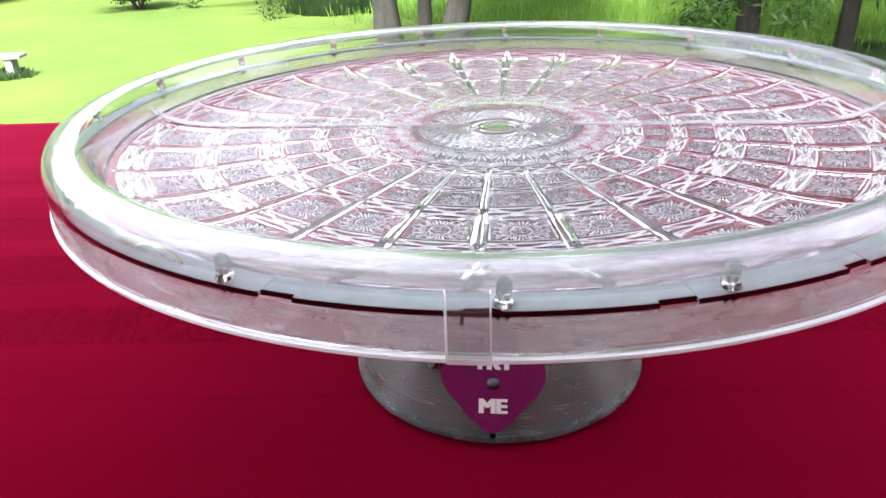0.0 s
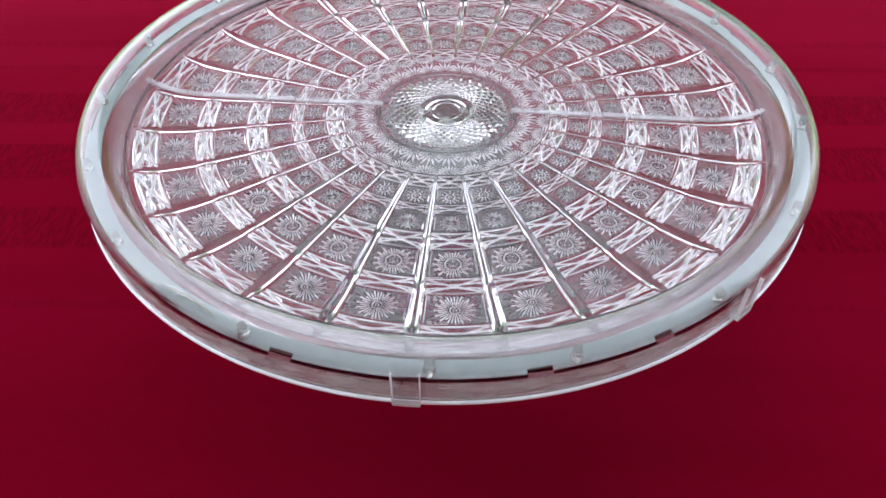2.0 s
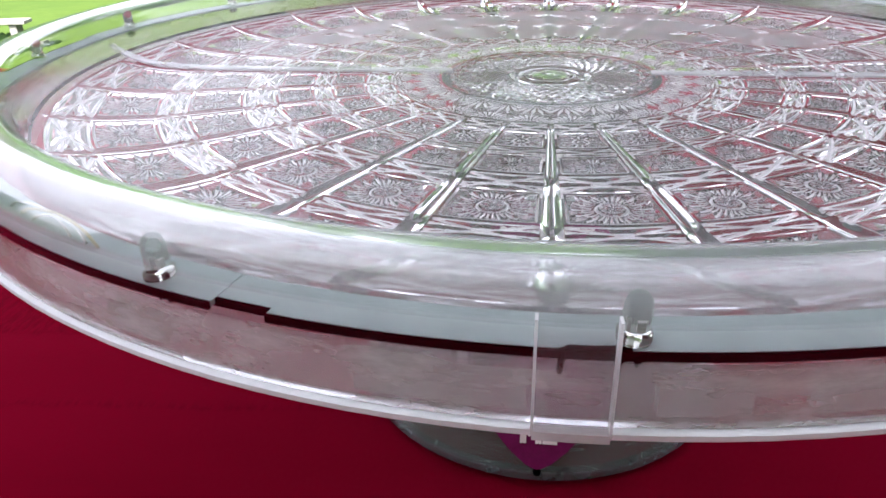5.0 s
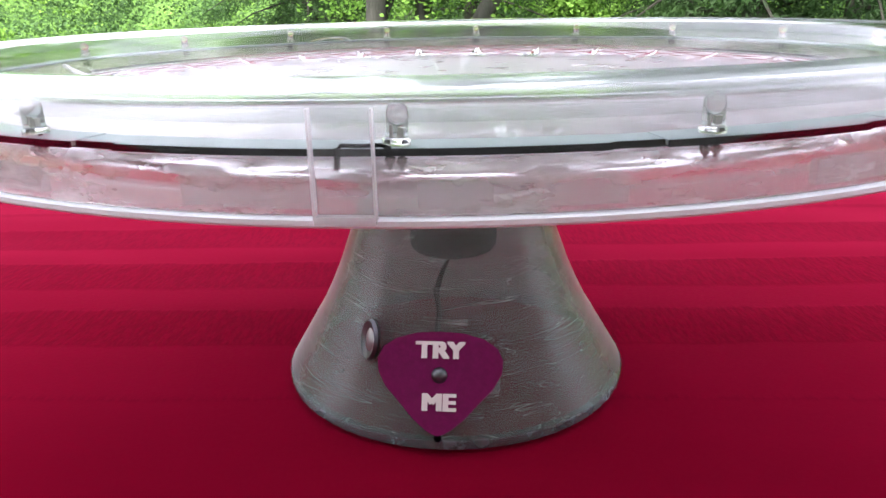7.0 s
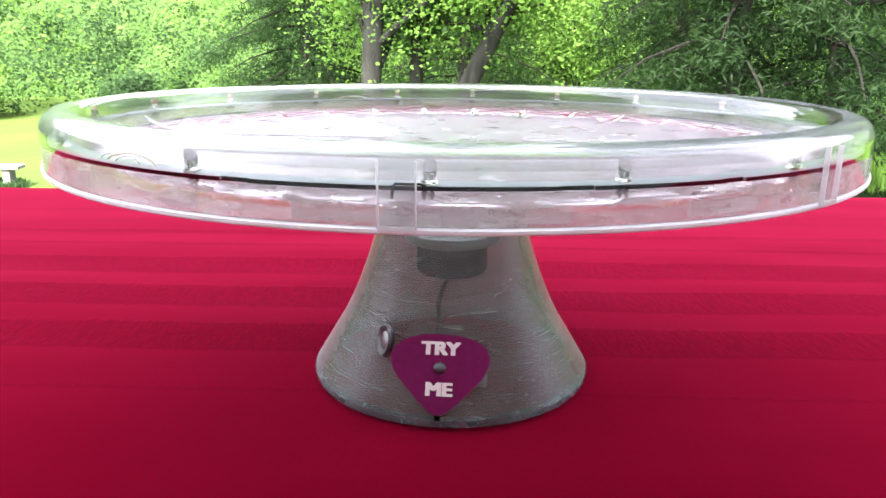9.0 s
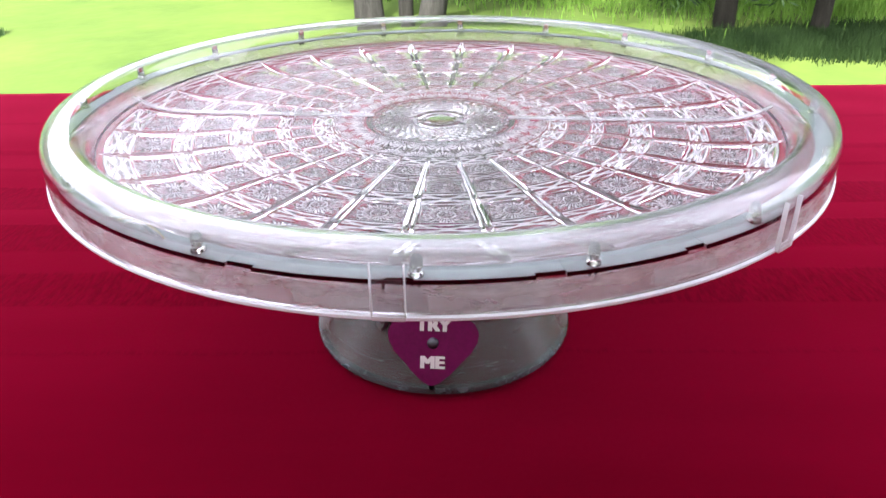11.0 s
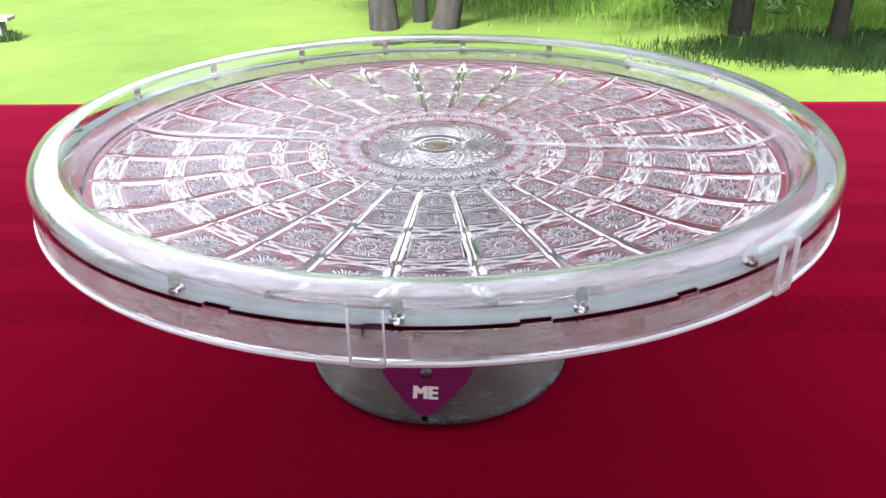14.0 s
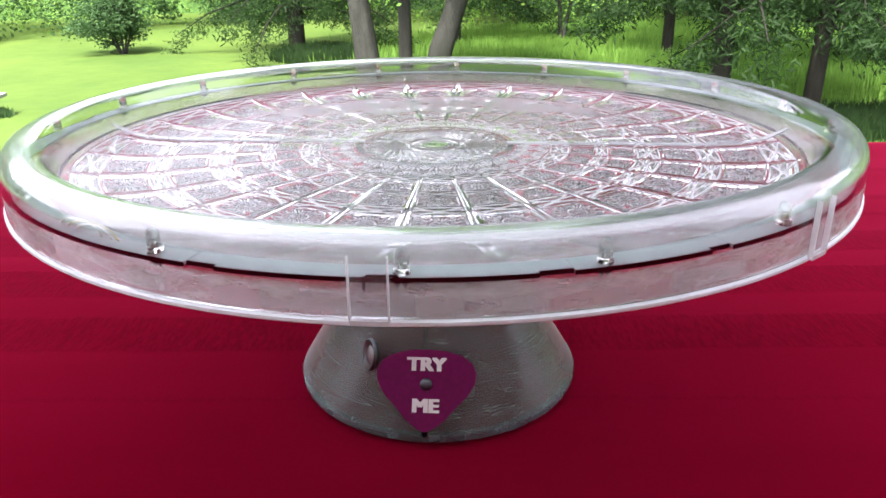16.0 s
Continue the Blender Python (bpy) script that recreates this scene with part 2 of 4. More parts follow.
FROST = panel("frosted_cell_plastic", (0.94, 0.94, 0.95), 1.42, 0.17, (0.89, 0.88, 0.90), 1.04, 0.3)
BORDER = panel("clear_border_plastic", (0.97, 0.97, 0.98), 1.42, 0.01, (0.9, 0.9, 0.93), 1.06, 0.1)
BOSS = refracting("boss_plastic", (0.97, 0.97, 0.98), 0.0, 1.45, 0.02, (0.9, 0.9, 0.93), spec=0.15)
# strong white haze paints the glints along the pattern's ridges
GLINT = refracting("white_glint_plastic", (0.97, 0.97, 0.98), 0.01, 1.42, 0.7, (0.95, 0.95, 0.96), back=0.1, spec=0.2)
CHANNEL = clear("clear_channel_plastic", (0.90, 0.89, 0.90), 0.15, 1.36, 0.3, (0.74, 0.74, 0.76), 0.3, 120, 0.3)
BELL = clear("scratched_bell_plastic", (0.66, 0.71, 0.69), 0.3, 1.34, 0.2, (0.42, 0.455, 0.435), 0.45, 30.0, 0.5, 5.0, lines=0.5)
SPACER = clear("hazy_spacer_plastic", (0.93, 0.92, 0.93), 0.15, 1.5, 0.3, (0.95, 0.95, 0.95), 0.3, 150, 0.3)
FLANGE = clear("hazy_flange_plastic", (0.96, 0.93, 0.94), 0.2, 1.45, 0.36, (1.0, 0.89, 0.95), 0.3, 120, 0.3)
EDGE_WHITE = clear("frosted_edge_plastic", (0.95, 0.95, 0.95), 0.15, 1.6, 0.9, (0.94, 0.95, 1.0), 0.1, 100, 0.1)
LIP = clear("bell_lip_plastic", (0.7, 0.73, 0.76), 0.15, 1.45, 0.4, (0.27, 0.31, 0.33), 0.3)
STRIP = plain("white_strip", (0.31, 0.365, 0.355), 0.5, 0, 0.08, 200)
BLACK = plain("black_plastic", (0.0012, 0.0012, 0.0012), 0.8, 0, 0.3, 300)
BLACK.node_tree.nodes["Principled BSDF"].inputs["Specular IOR Level"].default_value = 0.0
LENS = refracting("led_epoxy", (0.98, 0.98, 0.94), 0.0, 1.5, 0.14, (0.92, 0.93, 0.88), back=0.5)
METAL = plain("tinned_lead", (0.55, 0.53, 0.5), 0.3, 1.0)
DARKMETAL = plain("dark_steel", (0.10, 0.10, 0.11), 0.4, 1.0)
STEEL = plain("grey_steel", (0.22, 0.22, 0.23), 0.45, 1.0)
COLLAR = plain("white_collar_plastic", (0.7, 0.7, 0.7), 0.4, 0, 0.1, 200)
PICK = plain("magenta_pick_plastic", (0.13, 0.0025, 0.056), 0.55, 0, 0.12, 600)
PICK.node_tree.nodes["Principled BSDF"].inputs["Specular IOR Level"].default_value = 0.15
LETTER = plain("cream_print", (0.66, 0.6, 0.58), 0.6)
GRASS = two_tone("lawn_grass", (0.026, 0.052, 0.0085), (0.048, 0.078, 0.013), 0.35, 0.9, 0.4, 0.05)
BARK_DARK = two_tone("dark_spruce_bark", (0.006, 0.006, 0.0045), (0.017, 0.0165, 0.013), 3, 0.95, 0.9, 0.03, (3, 3, 0.6))
BARK = two_tone("grey_bark", (0.011, 0.0115, 0.0092), (0.034, 0.035, 0.030), 3, 0.95, 0.9, 0.03, (3, 3, 0.6))
LEAF_BRIGHT = leaf_material("maple_leaves", (0.078, 0.172, 0.028), (0.140, 0.262, 0.046))
LEAF_MID = leaf_material("hedge_leaves", (0.030, 0.068, 0.025), (0.054, 0.108, 0.036))
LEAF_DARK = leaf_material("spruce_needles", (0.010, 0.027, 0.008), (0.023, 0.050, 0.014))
FARWOOD = two_tone("far_woods", (0.03, 0.07, 0.018), (0.09, 0.17, 0.04), 0.8, 0.95, 0.6, 0.3)
STONE = two_tone("weathered_concrete", (0.13, 0.13, 0.12), (0.25, 0.25, 0.23), 9)
WALLM = two_tone("shading_wall_grey", (0.30, 0.29, 0.28), (0.38, 0.37, 0.36), 2)
EAVES_GREY = two_tone("shading_eaves_grey", (0.24, 0.24, 0.25), (0.32, 0.32, 0.33), 2)
WOOD = two_tone("deck_boards", (0.16, 0.12, 0.09), (0.28, 0.22, 0.17), 4)


# ---- mesh helpers ----
def link(name, bm_or_mesh, mat, parent=None, label="", smooth=False):
    if isinstance(bm_or_mesh, bmesh.types.BMesh):
        me = bpy.data.meshes.new(name)
        bmesh.ops.recalc_face_normals(bm_or_mesh, faces=bm_or_mesh.faces)
        bm_or_mesh.to_mesh(me)
        bm_or_mesh.free()
    else:
        me = bm_or_mesh
    if not me.materials:
        me.materials.append(mat)
    if smooth:
        me.shade_smooth()
        me.set_sharp_from_angle(angle=0.7)
    ob = new(name, me)
    if parent:
        ob.parent = parent
    if label:
        tagged(ob, label)
    return ob


part = link


def mesh_of(name, verts, faces, *rest, smooth=False):
    """A mesh of verts and faces; rest: edges, where given, and the material."""
    me = bpy.data.meshes.new(name)
    me.from_pydata(verts, rest[0] if len(rest) > 1 else [], faces)
    me.materials.append(rest[-1])
    if smooth:
        me.shade_smooth()
    return me


def revolve(profile, steps=160, closed=True):
    """A ring or bell: the (r, z) profile turned round the z axis."""
    bm = bmesh.new()
    rings = []
    for r, z in profile:
        if r < 1e-6:
            rings.append([bm.verts.new((0, 0, z))])
        else:
            rings.append([bm.verts.new((r * math.cos(2 * math.pi * i / steps), r * math.sin(2 * math.pi * i / steps), z)) for i in range(steps)])
    pairs = list(zip(rings, rings[1:])) + ([(rings[-1], rings[0])] if closed else [])
    for p, q in pairs:
        for i in range(steps):
            j = (i + 1) % steps
            f = [p[i % len(p)], p[j % len(p)], q[j % len(q)], q[i % len(q)]]
            f = list(dict.fromkeys(f))
            if len(f) > 2:
                bm.faces.new(f)
    return bm


def box(bm, size, m=Matrix(), bevel=0.0):
    r = bmesh.ops.create_cube(bm, size=1.0, matrix=m @ Matrix.Diagonal((*size, 1)))
    if bevel:
        es = list({e for v in r["verts"] for e in v.link_edges})
        bmesh.ops.bevel(bm, geom=es, offset=bevel, segments=2, affect="EDGES", profile=0.5)
    return bm


def arc_slab(r0, r1, z0, z1, a0, a1, steps=24):
    """A flat curved strip between two radii and two angles (degrees)."""
    vs, fs = [], []
    for i in range(steps + 1):
        a = radians(a0 + (a1 - a0) * i / steps)
        for r, z in ((r0, z0), (r1, z0), (r1, z1), (r0, z1)):
            vs.append((r * math.cos(a), r * math.sin(a), z))
    for i in range(steps):
        for k in range(4):
            fs.append((4 * i + k, 4 * i + (k + 1) % 4, 4 * i + 4 + (k + 1) % 4, 4 * i + 4 + k))
    fs += [(0, 3, 2, 1), (4 * steps, 4 * steps + 1, 4 * steps + 2, 4 * steps + 3)]
    bm = bmesh.new()
    bv = [bm.verts.new(v) for v in vs]
    for f in fs:
        bm.faces.new([bv[i] for i in f])
    return bm


def tube(points, radii, sides=8, cap=True):
    """A tapered tube through points."""
    bm = bmesh.new()
    rings = []
    for i, p in enumerate(points):
        p = Vector(p)
        d = (Vector(points[min(i + 1, len(points) - 1)]) - Vector(points[max(i - 1, 0)])).normalized()
        u = d.orthogonal().normalized() if abs(d.z) < 0.99 else Vector((1, 0, 0))
        v = d.cross(u)
        r = radii[i] if isinstance(radii, (list, tuple)) else radii
        rings.append([bm.verts.new(p + r * (math.cos(2 * math.pi * k / sides) * u + math.sin(2 * math.pi * k / sides) * v)) for k in range(sides)])
    for p, q in zip(rings, rings[1:]):
        for k in range(sides):
            bm.faces.new((p[k], p[(k + 1) % sides], q[(k + 1) % sides], q[k]))
    if cap:
        bm.faces.new(rings[0])
        bm.faces.new(rings[-1])
    return bm


# ---- ground, shading wall, deck ----
GROUND = -1.75


def build_ground():
    s, n = 90.0, 60
    vs, fs = [], []
    for j in range(n + 1):
        for i in range(n + 1):
            x, y = -s + 2 * s * i / n, -30 + 2 * s * j / n
            vs.append((x, y, GROUND + 0.12 * noise.noise((x * 0.15, y * 0.15, 0)) * min(1, max(0, y - 3) / 5)))
    for j in range(n):
        for i in range(n):
            k = j * (n + 1) + i
            fs.append((k, k + 1, k + n + 2, k + n + 1))
    ob = new("ground", mesh_of("ground", vs, fs, GRASS, smooth=True))
    tagged(ob, "sunlit mown green lawn behind the deck", "lawn", kind="structure")


build_ground()
# unseen wall and eaves, added to keep sun and sky off the table
bm = bmesh.new()
box(bm, (14, 0.25, 5.5), pose(0, -1.15, GROUND + 2.75))
tagged(link("wall_shading", bm, WALLM), "unseen grey wall added behind the deck to shade the table", "wall", kind="structure")
bm = bmesh.new()
box(bm, (14, 0.6, 0.14), pose(0, -1.05, GROUND + 5.57))
tagged(link("eaves", bm, EAVES_GREY), "unseen grey eaves added on top of the shading wall", "eaves", kind="structure")
bm = bmesh.new()
box(bm, (7, 2.0, 0.12), pose(0, -0.57, -0.81))
tagged(link("floor", bm, WOOD), "weathered brown wooden deck floor", "deck", kind="structure")

# ---- table and cloth ----
EDGE = math.degrees(math.atan2(-0.028, 0.84))


def build_table():
    table = tagged(new("table"), "long table under a red cloth on the deck", "table")
    table.matrix_world = pose(0, 0, -0.75, 0, 0, EDGE)
    bm = bmesh.new()
    box(bm, (2.2, 0.9, 0.03), pose(0, -0.055, 0.728), 0.004)
    part("tabletop", bm, WOOD, table)
    for sx in (-1, 1):
        for y in (-0.42, 0.3):
            bm = bmesh.new()
            box(bm, (0.06, 0.06, 0.71), pose(sx * 1.0, y, 0.357), 0.004)
            part("leg", bm, WOOD, table)


def build_cloth():
    nx, ny = 220, 150
    x0, x1, y0, y1 = -1.12, 1.12, -0.52, 0.401
    vs, fs = [], []

    def fold(u, lo, hi, drop):
        if u > hi:
            return hi + 0.006, -(u - hi)
        if u < lo:
            return lo - 0.006, -(lo - u)
        return u, 0.0
    for j in range(ny + 1):
        for i in range(nx + 1):
            x, y = x0 - 0.2 + (x1 - x0 + 0.4) * i / nx, y0 - 0.25 + (y1 - y0 + 0.5) * j / ny
            px_, dx = fold(x, x0, x1, 0)
            py_, dy = fold(y, y0, y1, 0)
            w = 0.0011 * noise.noise((x * 3, y * 14, 1.0)) + 0.0005 * noise.noise((x * 12, y * 30, 5.0))
            near = max(0.0, 1 - math.hypot(x, y) / 0.08)
            wave = 0.01 * math.sin(x * 22 + 2 * noise.noise((x, 0, 0))) if dy < 0 else 0
            vs.append((px_, py_ + wave * min(1, -dy * 8), dx + dy + w * (1 - min(1, near * 2)) - 0.0006))
    for j in range(ny):
        for i in range(nx):
            k = j * (nx + 1) + i
            fs.append((k, k + 1, k + nx + 2, k + nx + 1))
    ob = new("tablecloth", mesh_of("tablecloth", vs, fs, CLOTH, smooth=True))
    ob.matrix_world = pose(0, 0, 0, 0, 0, EDGE)
    so = ob.modifiers.new("thickness", "SOLIDIFY")
    so.thickness, so.offset = 0.0008, -1
    tagged(ob, "crimson red tablecloth with woven tone-on-tone stripes on the table", "tablecloth")


build_table()
build_cloth()

# ---- cake stand ----
PHI = -96.67                 # angle of the first rib
STEP = 360 / 28


def lift(r):
    """How far the dished plate rises at radius r."""
    u = max(0.0, (r - 0.100) / 0.030)
    return 0.0037 * u ** 2.2


stand = tagged(new("cake_stand"), "clear cut-crystal plastic cake stand with rim lights on red cloth", "cake stand")


def polar(r, a, z=0.0):
    return (r * math.cos(radians(a)), r * math.sin(radians(a)), z)


# bell-shaped foot
bell_profile = [(0.0577, 0.0036), (0.0571, 0.0046), (0.0550, 0.0082), (0.0520, 0.0132), (0.0487, 0.0188), (0.0456, 0.0238), (0.0420, 0.0310), (0.0386, 0.0388), (0.0351, 0.0484),
                (0.0321, 0.0580), (0.0298, 0.0690), (0.0280, 0.0810), (0.0270, 0.0915)]
inner = [(r - 0.0022, z) for r, z in reversed(bell_profile)]
bell = part("foot", revolve(bell_profile + inner), BELL, stand, "hollow bell-shaped foot of scratched clear plastic", True)
part("lip", revolve([(0.0574, 0.0003), (0.0580, 0.0012), (0.0581, 0.0032), (0.0578, 0.0035), (0.0555, 0.0035), (0.0552, 0.0003)]), LIP, bell, "grey-blue bottom edge", True)
part("collar", revolve([(0.0, 0.0560), (0.0190, 0.0560), (0.0195, 0.0575), (0.0195, 0.0600), (0.0, 0.0600)], 64, False), COLLAR, bell, "white plastic collar")
part("battery_holder", revolve([(0.0, 0.0425), (0.0135, 0.0425), (0.0147, 0.0440), (0.0147, 0.0555), (0.0, 0.0555)], 64, False), BLACK, bell, "black round battery holder")

# plate: a smooth top and, beneath it, the pressed pattern, patch by patch
ZT = 0.0973                  # the smooth top in its flat middle
ZB = 0.0952                  # the underside between the cuts
R_PLATE = 0.1303
dish = [0.0, 0.03, 0.06, 0.09, 0.100, 0.106, 0.112, 0.117, 0.121, 0.125, 0.128, R_PLATE]
plate_bm = revolve([(R_PLATE, ZB + lift(R_PLATE))] + [(r, ZT + lift(r)) for r in reversed(dish)], 160, False)
plate = part("plate", plate_bm, TOP, stand, "round clear plate with pressed crystal pattern", True)
if plate.data.polygons[-1].normal.z < 0:
    plate.data.flip_normals()


RIB_R, RIB_W = [0.050, 0.062, 0.080, 0.100, 0.117, 0.122, 0.126, 0.1300], [0.0007, 0.0010, 0.0014, 0.0019, 0.0024, 0.0024, 0.0016, 0.0002]


def rib_half(r):
    return float(np.interp(r, RIB_R, RIB_W))


def roof(d, w, h):
    return h * np.clip(1 - np.abs(d) / w, 0, 1)


def petals(rho, phi, n, turn, rm, r0, r1, wide, h):
    """A ring of n pointed petals from r0 to r1, widest at rm, each with a ridge along it."""
    f = (phi / (2 * np.pi) * n + turn) % 1.0 - 0.5
    span = np.interp(rho, [r0, rm, r1], [0.05, wide, 0.0], left=0, right=0)
    return np.where(span > 0.005, h * np.clip(1 - np.abs(f) / np.maximum(span, 0.005), 0, 1), 0)


def ring(rho, r, w, h):
    return roof(rho - r, w, h)


def h_starburst(x, y):
    rho, phi = np.hypot(x, y), np.arctan2(y, x)
    return np.maximum.reduce([petals(rho, phi, 16, 0.5, 0.0046, 0.0020, 0.0082, 0.45, 0.00042), petals(rho, phi, 16, 0.0, 0.0037, 0.0016, 0.0065, 0.43, 0.00042),
                              ring(rho, 0.0015, 0.0005, 0.00042), ring(rho, 0.0006, 0.0004, 0.0004)])


def h_eye(x, y):
    rho, phi = np.hypot(x, y), np.arctan2(y, x)
    return np.maximum.reduce([ring(rho, 0.0028, 0.0006, 0.00048), petals(rho, phi, 8, 0.5, 0.0009, 0.0003, 0.0018, 0.4, 0.0004),
                              petals(rho, phi, 16, 0.5, 0.0050, 0.0031, 0.0078, 0.45, 0.00044), petals(rho, phi, 16, 0.0, 0.0040, 0.0031, 0.0060, 0.42, 0.00044)])


def h_small(x, y):
    rho, phi = np.hypot(x, y), np.arctan2(y, x)
    return np.maximum.reduce([petals(rho, phi, 14, 0.5, 0.0026, 0.0010, 0.0048, 0.44, 0.0004), petals(rho, phi, 14, 0.0, 0.0020, 0.0010, 0.0038, 0.42, 0.0004), ring(rho, 0.0006, 0.0004, 0.0004)])


def h_rosette(x, y):
    rho, phi = np.hypot(x, y), np.arctan2(y, x)
    return np.maximum.reduce([petals(rho, phi, 12, 0.5, 0.0026, 0.0018, 0.0043, 0.44, 0.0004), ring(rho, 0.0017, 0.0005, 0.0004), ring(rho, 0.0006, 0.0004, 0.0004)])


def h_band(u, v, d):
    """Crossed strands: u across the sector (-1 to 1), v along the radius (0 to 1), d the band's width."""
    w = 0.14
    out = [roof(v - 0.06, w, 0.00050), roof(v - 0.94, w, 0.00050)]
    for c, bow in ((0.30, 0.10), (0.70, -0.10)):
        out.append(roof(v - c - bow * (1 - u * u), w, 0.00046))
    for sgn in (-1, 1):
        out.append(roof(v - 0.5 - sgn * 0.42 * u, w, 0.00062))
    end = np.clip((np.abs(u) - 0.80) / 0.2, 0, 1)        # the strands splay into facets at the ribs
    return np.maximum.reduce(out) * (d / 0.0078) ** 0.5 + end * 0.0004 * (0.5 + 0.5 * np.sin(v * 19))


def patch(name, r0, r1, nr, nu, height, kinds=None, full=False, a_of=None):
    """An open piece of the underside between two radii and two ribs, standing off the flat by height(r, u, angle)."""
    rs = np.linspace(r0, r1, nr + 1)
    us = np.linspace(-1, 1, nu + 1)
    half = np.array([math.radians(STEP / 2) if full else math.radians(STEP / 2) - rib_half(r) / r for r in rs])
    if a_of:
        half = np.array([rib_half(r) / r for r in rs])
    R, U = np.meshgrid(rs, us, indexing="ij")
    A = U * half[:, None]
    H = height(R, U, A)
    Z = ZB + np.vectorize(lift)(R) - H
    v = np.stack([R * np.cos(A), R * np.sin(A), Z], -1).reshape(-1, 3)
    i, j = np.meshgrid(np.arange(nr), np.arange(nu), indexing="ij")
    k = (i * (nu + 1) + j).ravel()
    faces = np.stack([k, k + 1, k + nu + 2, k + nu + 1], 1)
    me = bpy.data.meshes.new(name)
    me.from_pydata(v.tolist(), [], faces.tolist())
    for m in (GLASS, FROST, GLINT, BORDER):
        me.materials.append(m)
    if kinds is not None:
        me.polygons.foreach_set("material_index", kinds((R[1:, 1:] + R[:-1, :-1]) / 2, (U[1:, 1:] + U[:-1, :-1]) / 2, (A[1:, 1:] + A[:-1, :-1]) / 2).astype(np.int32).ravel())
    if a_of:
        me.shade_smooth()
    if me.polygons[0].normal.z > 0:
        me.flip_normals()
    return me


def cell(name, r0, r1, centre, motif, n, rings, reach):
    """A pressed panel between two bands and two ribs: a raised bed with a star cut round its centre, meshed in circles about that centre."""
    def room(x, y):
        r, a = np.hypot(x, y), np.abs(np.arctan2(y, x))
        side = (math.radians(STEP / 2) - a) * r - np.interp(r, RIB_R, RIB_W)
        return np.minimum(np.minimum(r - r0, r1 - r), side)

    def outline(phi, margin):
        lo, hi = np.zeros_like(phi), np.full_like(phi, 0.03)
        for _ in range(40):
            mid = (lo + hi) / 2
            inside = room(centre + mid * np.cos(phi), mid * np.sin(phi)) > margin
            lo, hi = np.where(inside, mid, lo), np.where(inside, hi, mid)
        return lo

    phi = np.arange(n) * 2 * np.pi / n
    for r in (r0, r1):                                    # a spoke runs into every corner
        a = math.radians(STEP / 2) - rib_half(r) / r
        c = math.atan2(r * math.sin(a), r * math.cos(a) - centre)
        for d in (c % (2 * math.pi), -c % (2 * math.pi)):
            phi[np.argmin(np.abs(phi - d))] = d
    bed, foot, rim_line = outline(phi, 0.0010), outline(phi, 0.0005), outline(phi, 0.0)
    far = np.minimum(reach, bed * 0.98)
    rho = np.stack([far * max(k / rings, 0.002) for k in range(rings + 1)] + [bed, foot, rim_line])
    X, Y = centre + rho * np.cos(phi), rho * np.sin(phi)
    H = np.full(rho.shape, 0.00045)
    H[:rings + 1] += 2.6 * motif(X[:rings + 1] - centre, Y[:rings + 1])
    H[-2:] = 0
    v = np.stack([X, Y, ZB + np.vectorize(lift)(np.hypot(X, Y)) - H], -1).reshape(-1, 3)
    i, j = np.meshgrid(np.arange(rings + 3), np.arange(n), indexing="ij")
    p, q = (i * n + j).ravel(), (i * n + (j + 1) % n).ravel()
    me = bpy.data.meshes.new(name)
    me.from_pydata(v.tolist(), [], np.stack([p, p + n, q + n, q], 1).tolist())
    for m in (GLASS, FROST, GLINT, BORDER):
        me.materials.append(m)
    ridge = np.zeros((rings + 3, n), bool)                # white on the ridges paints their glints, the beds between are frosted
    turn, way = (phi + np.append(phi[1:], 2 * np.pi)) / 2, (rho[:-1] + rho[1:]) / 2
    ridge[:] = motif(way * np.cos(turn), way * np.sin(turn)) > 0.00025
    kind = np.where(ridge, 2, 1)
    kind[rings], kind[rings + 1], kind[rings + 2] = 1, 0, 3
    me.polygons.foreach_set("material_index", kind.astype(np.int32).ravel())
    if me.polygons[n * 3].normal.z > 0:
        me.flip_normals()
    return me


def band(r0, r1, nr, nu=36):
    def height(R, U, A):
        return 2.7 * h_band(U, (R - r0) / (r1 - r0), r1 - r0)
    # the strands' tops get the white that paints their glints
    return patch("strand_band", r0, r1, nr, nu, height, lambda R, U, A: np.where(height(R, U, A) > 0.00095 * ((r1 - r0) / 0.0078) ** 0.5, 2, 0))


def h_fan(R, U, A):
    """Two fans face each other: fine petals spread from the inner and the outer edge."""
    out = []
    for c0, n, sgn in ((0.0310, 18, 1), (0.0438, 22, -1)):
        x, y = sgn * (R * np.cos(A) - c0), R * np.sin(A)
        out.append(petals(np.hypot(x, y), np.arctan2(y, x), n, 0.5, 0.0042, 0.0008, 0.0078 if sgn > 0 else 0.0056, 0.42, 0.00028) * (x > 0))
    return 1.6 * np.maximum.reduce(out)


def h_rib(R, U, A):
    """A cut rib: two long facets, pinched where the bands meet it."""
    top = np.interp(R, [0.046, 0.050, 0.080, 0.110, 0.1230, 0.1275, 0.1300], [0.0, 0.0007, 0.0014, 0.0020, 0.0022, 0.0015, 0.0])
    pinch = sum(np.exp(-((R - c) / 0.0022) ** 2) for c in (0.0800, 0.1012, 0.1230))
    return top * np.clip((1 - np.abs(U)) / (0.75 + 0.25 * pinch), 0, 1) * (1 - 0.22 * pinch)


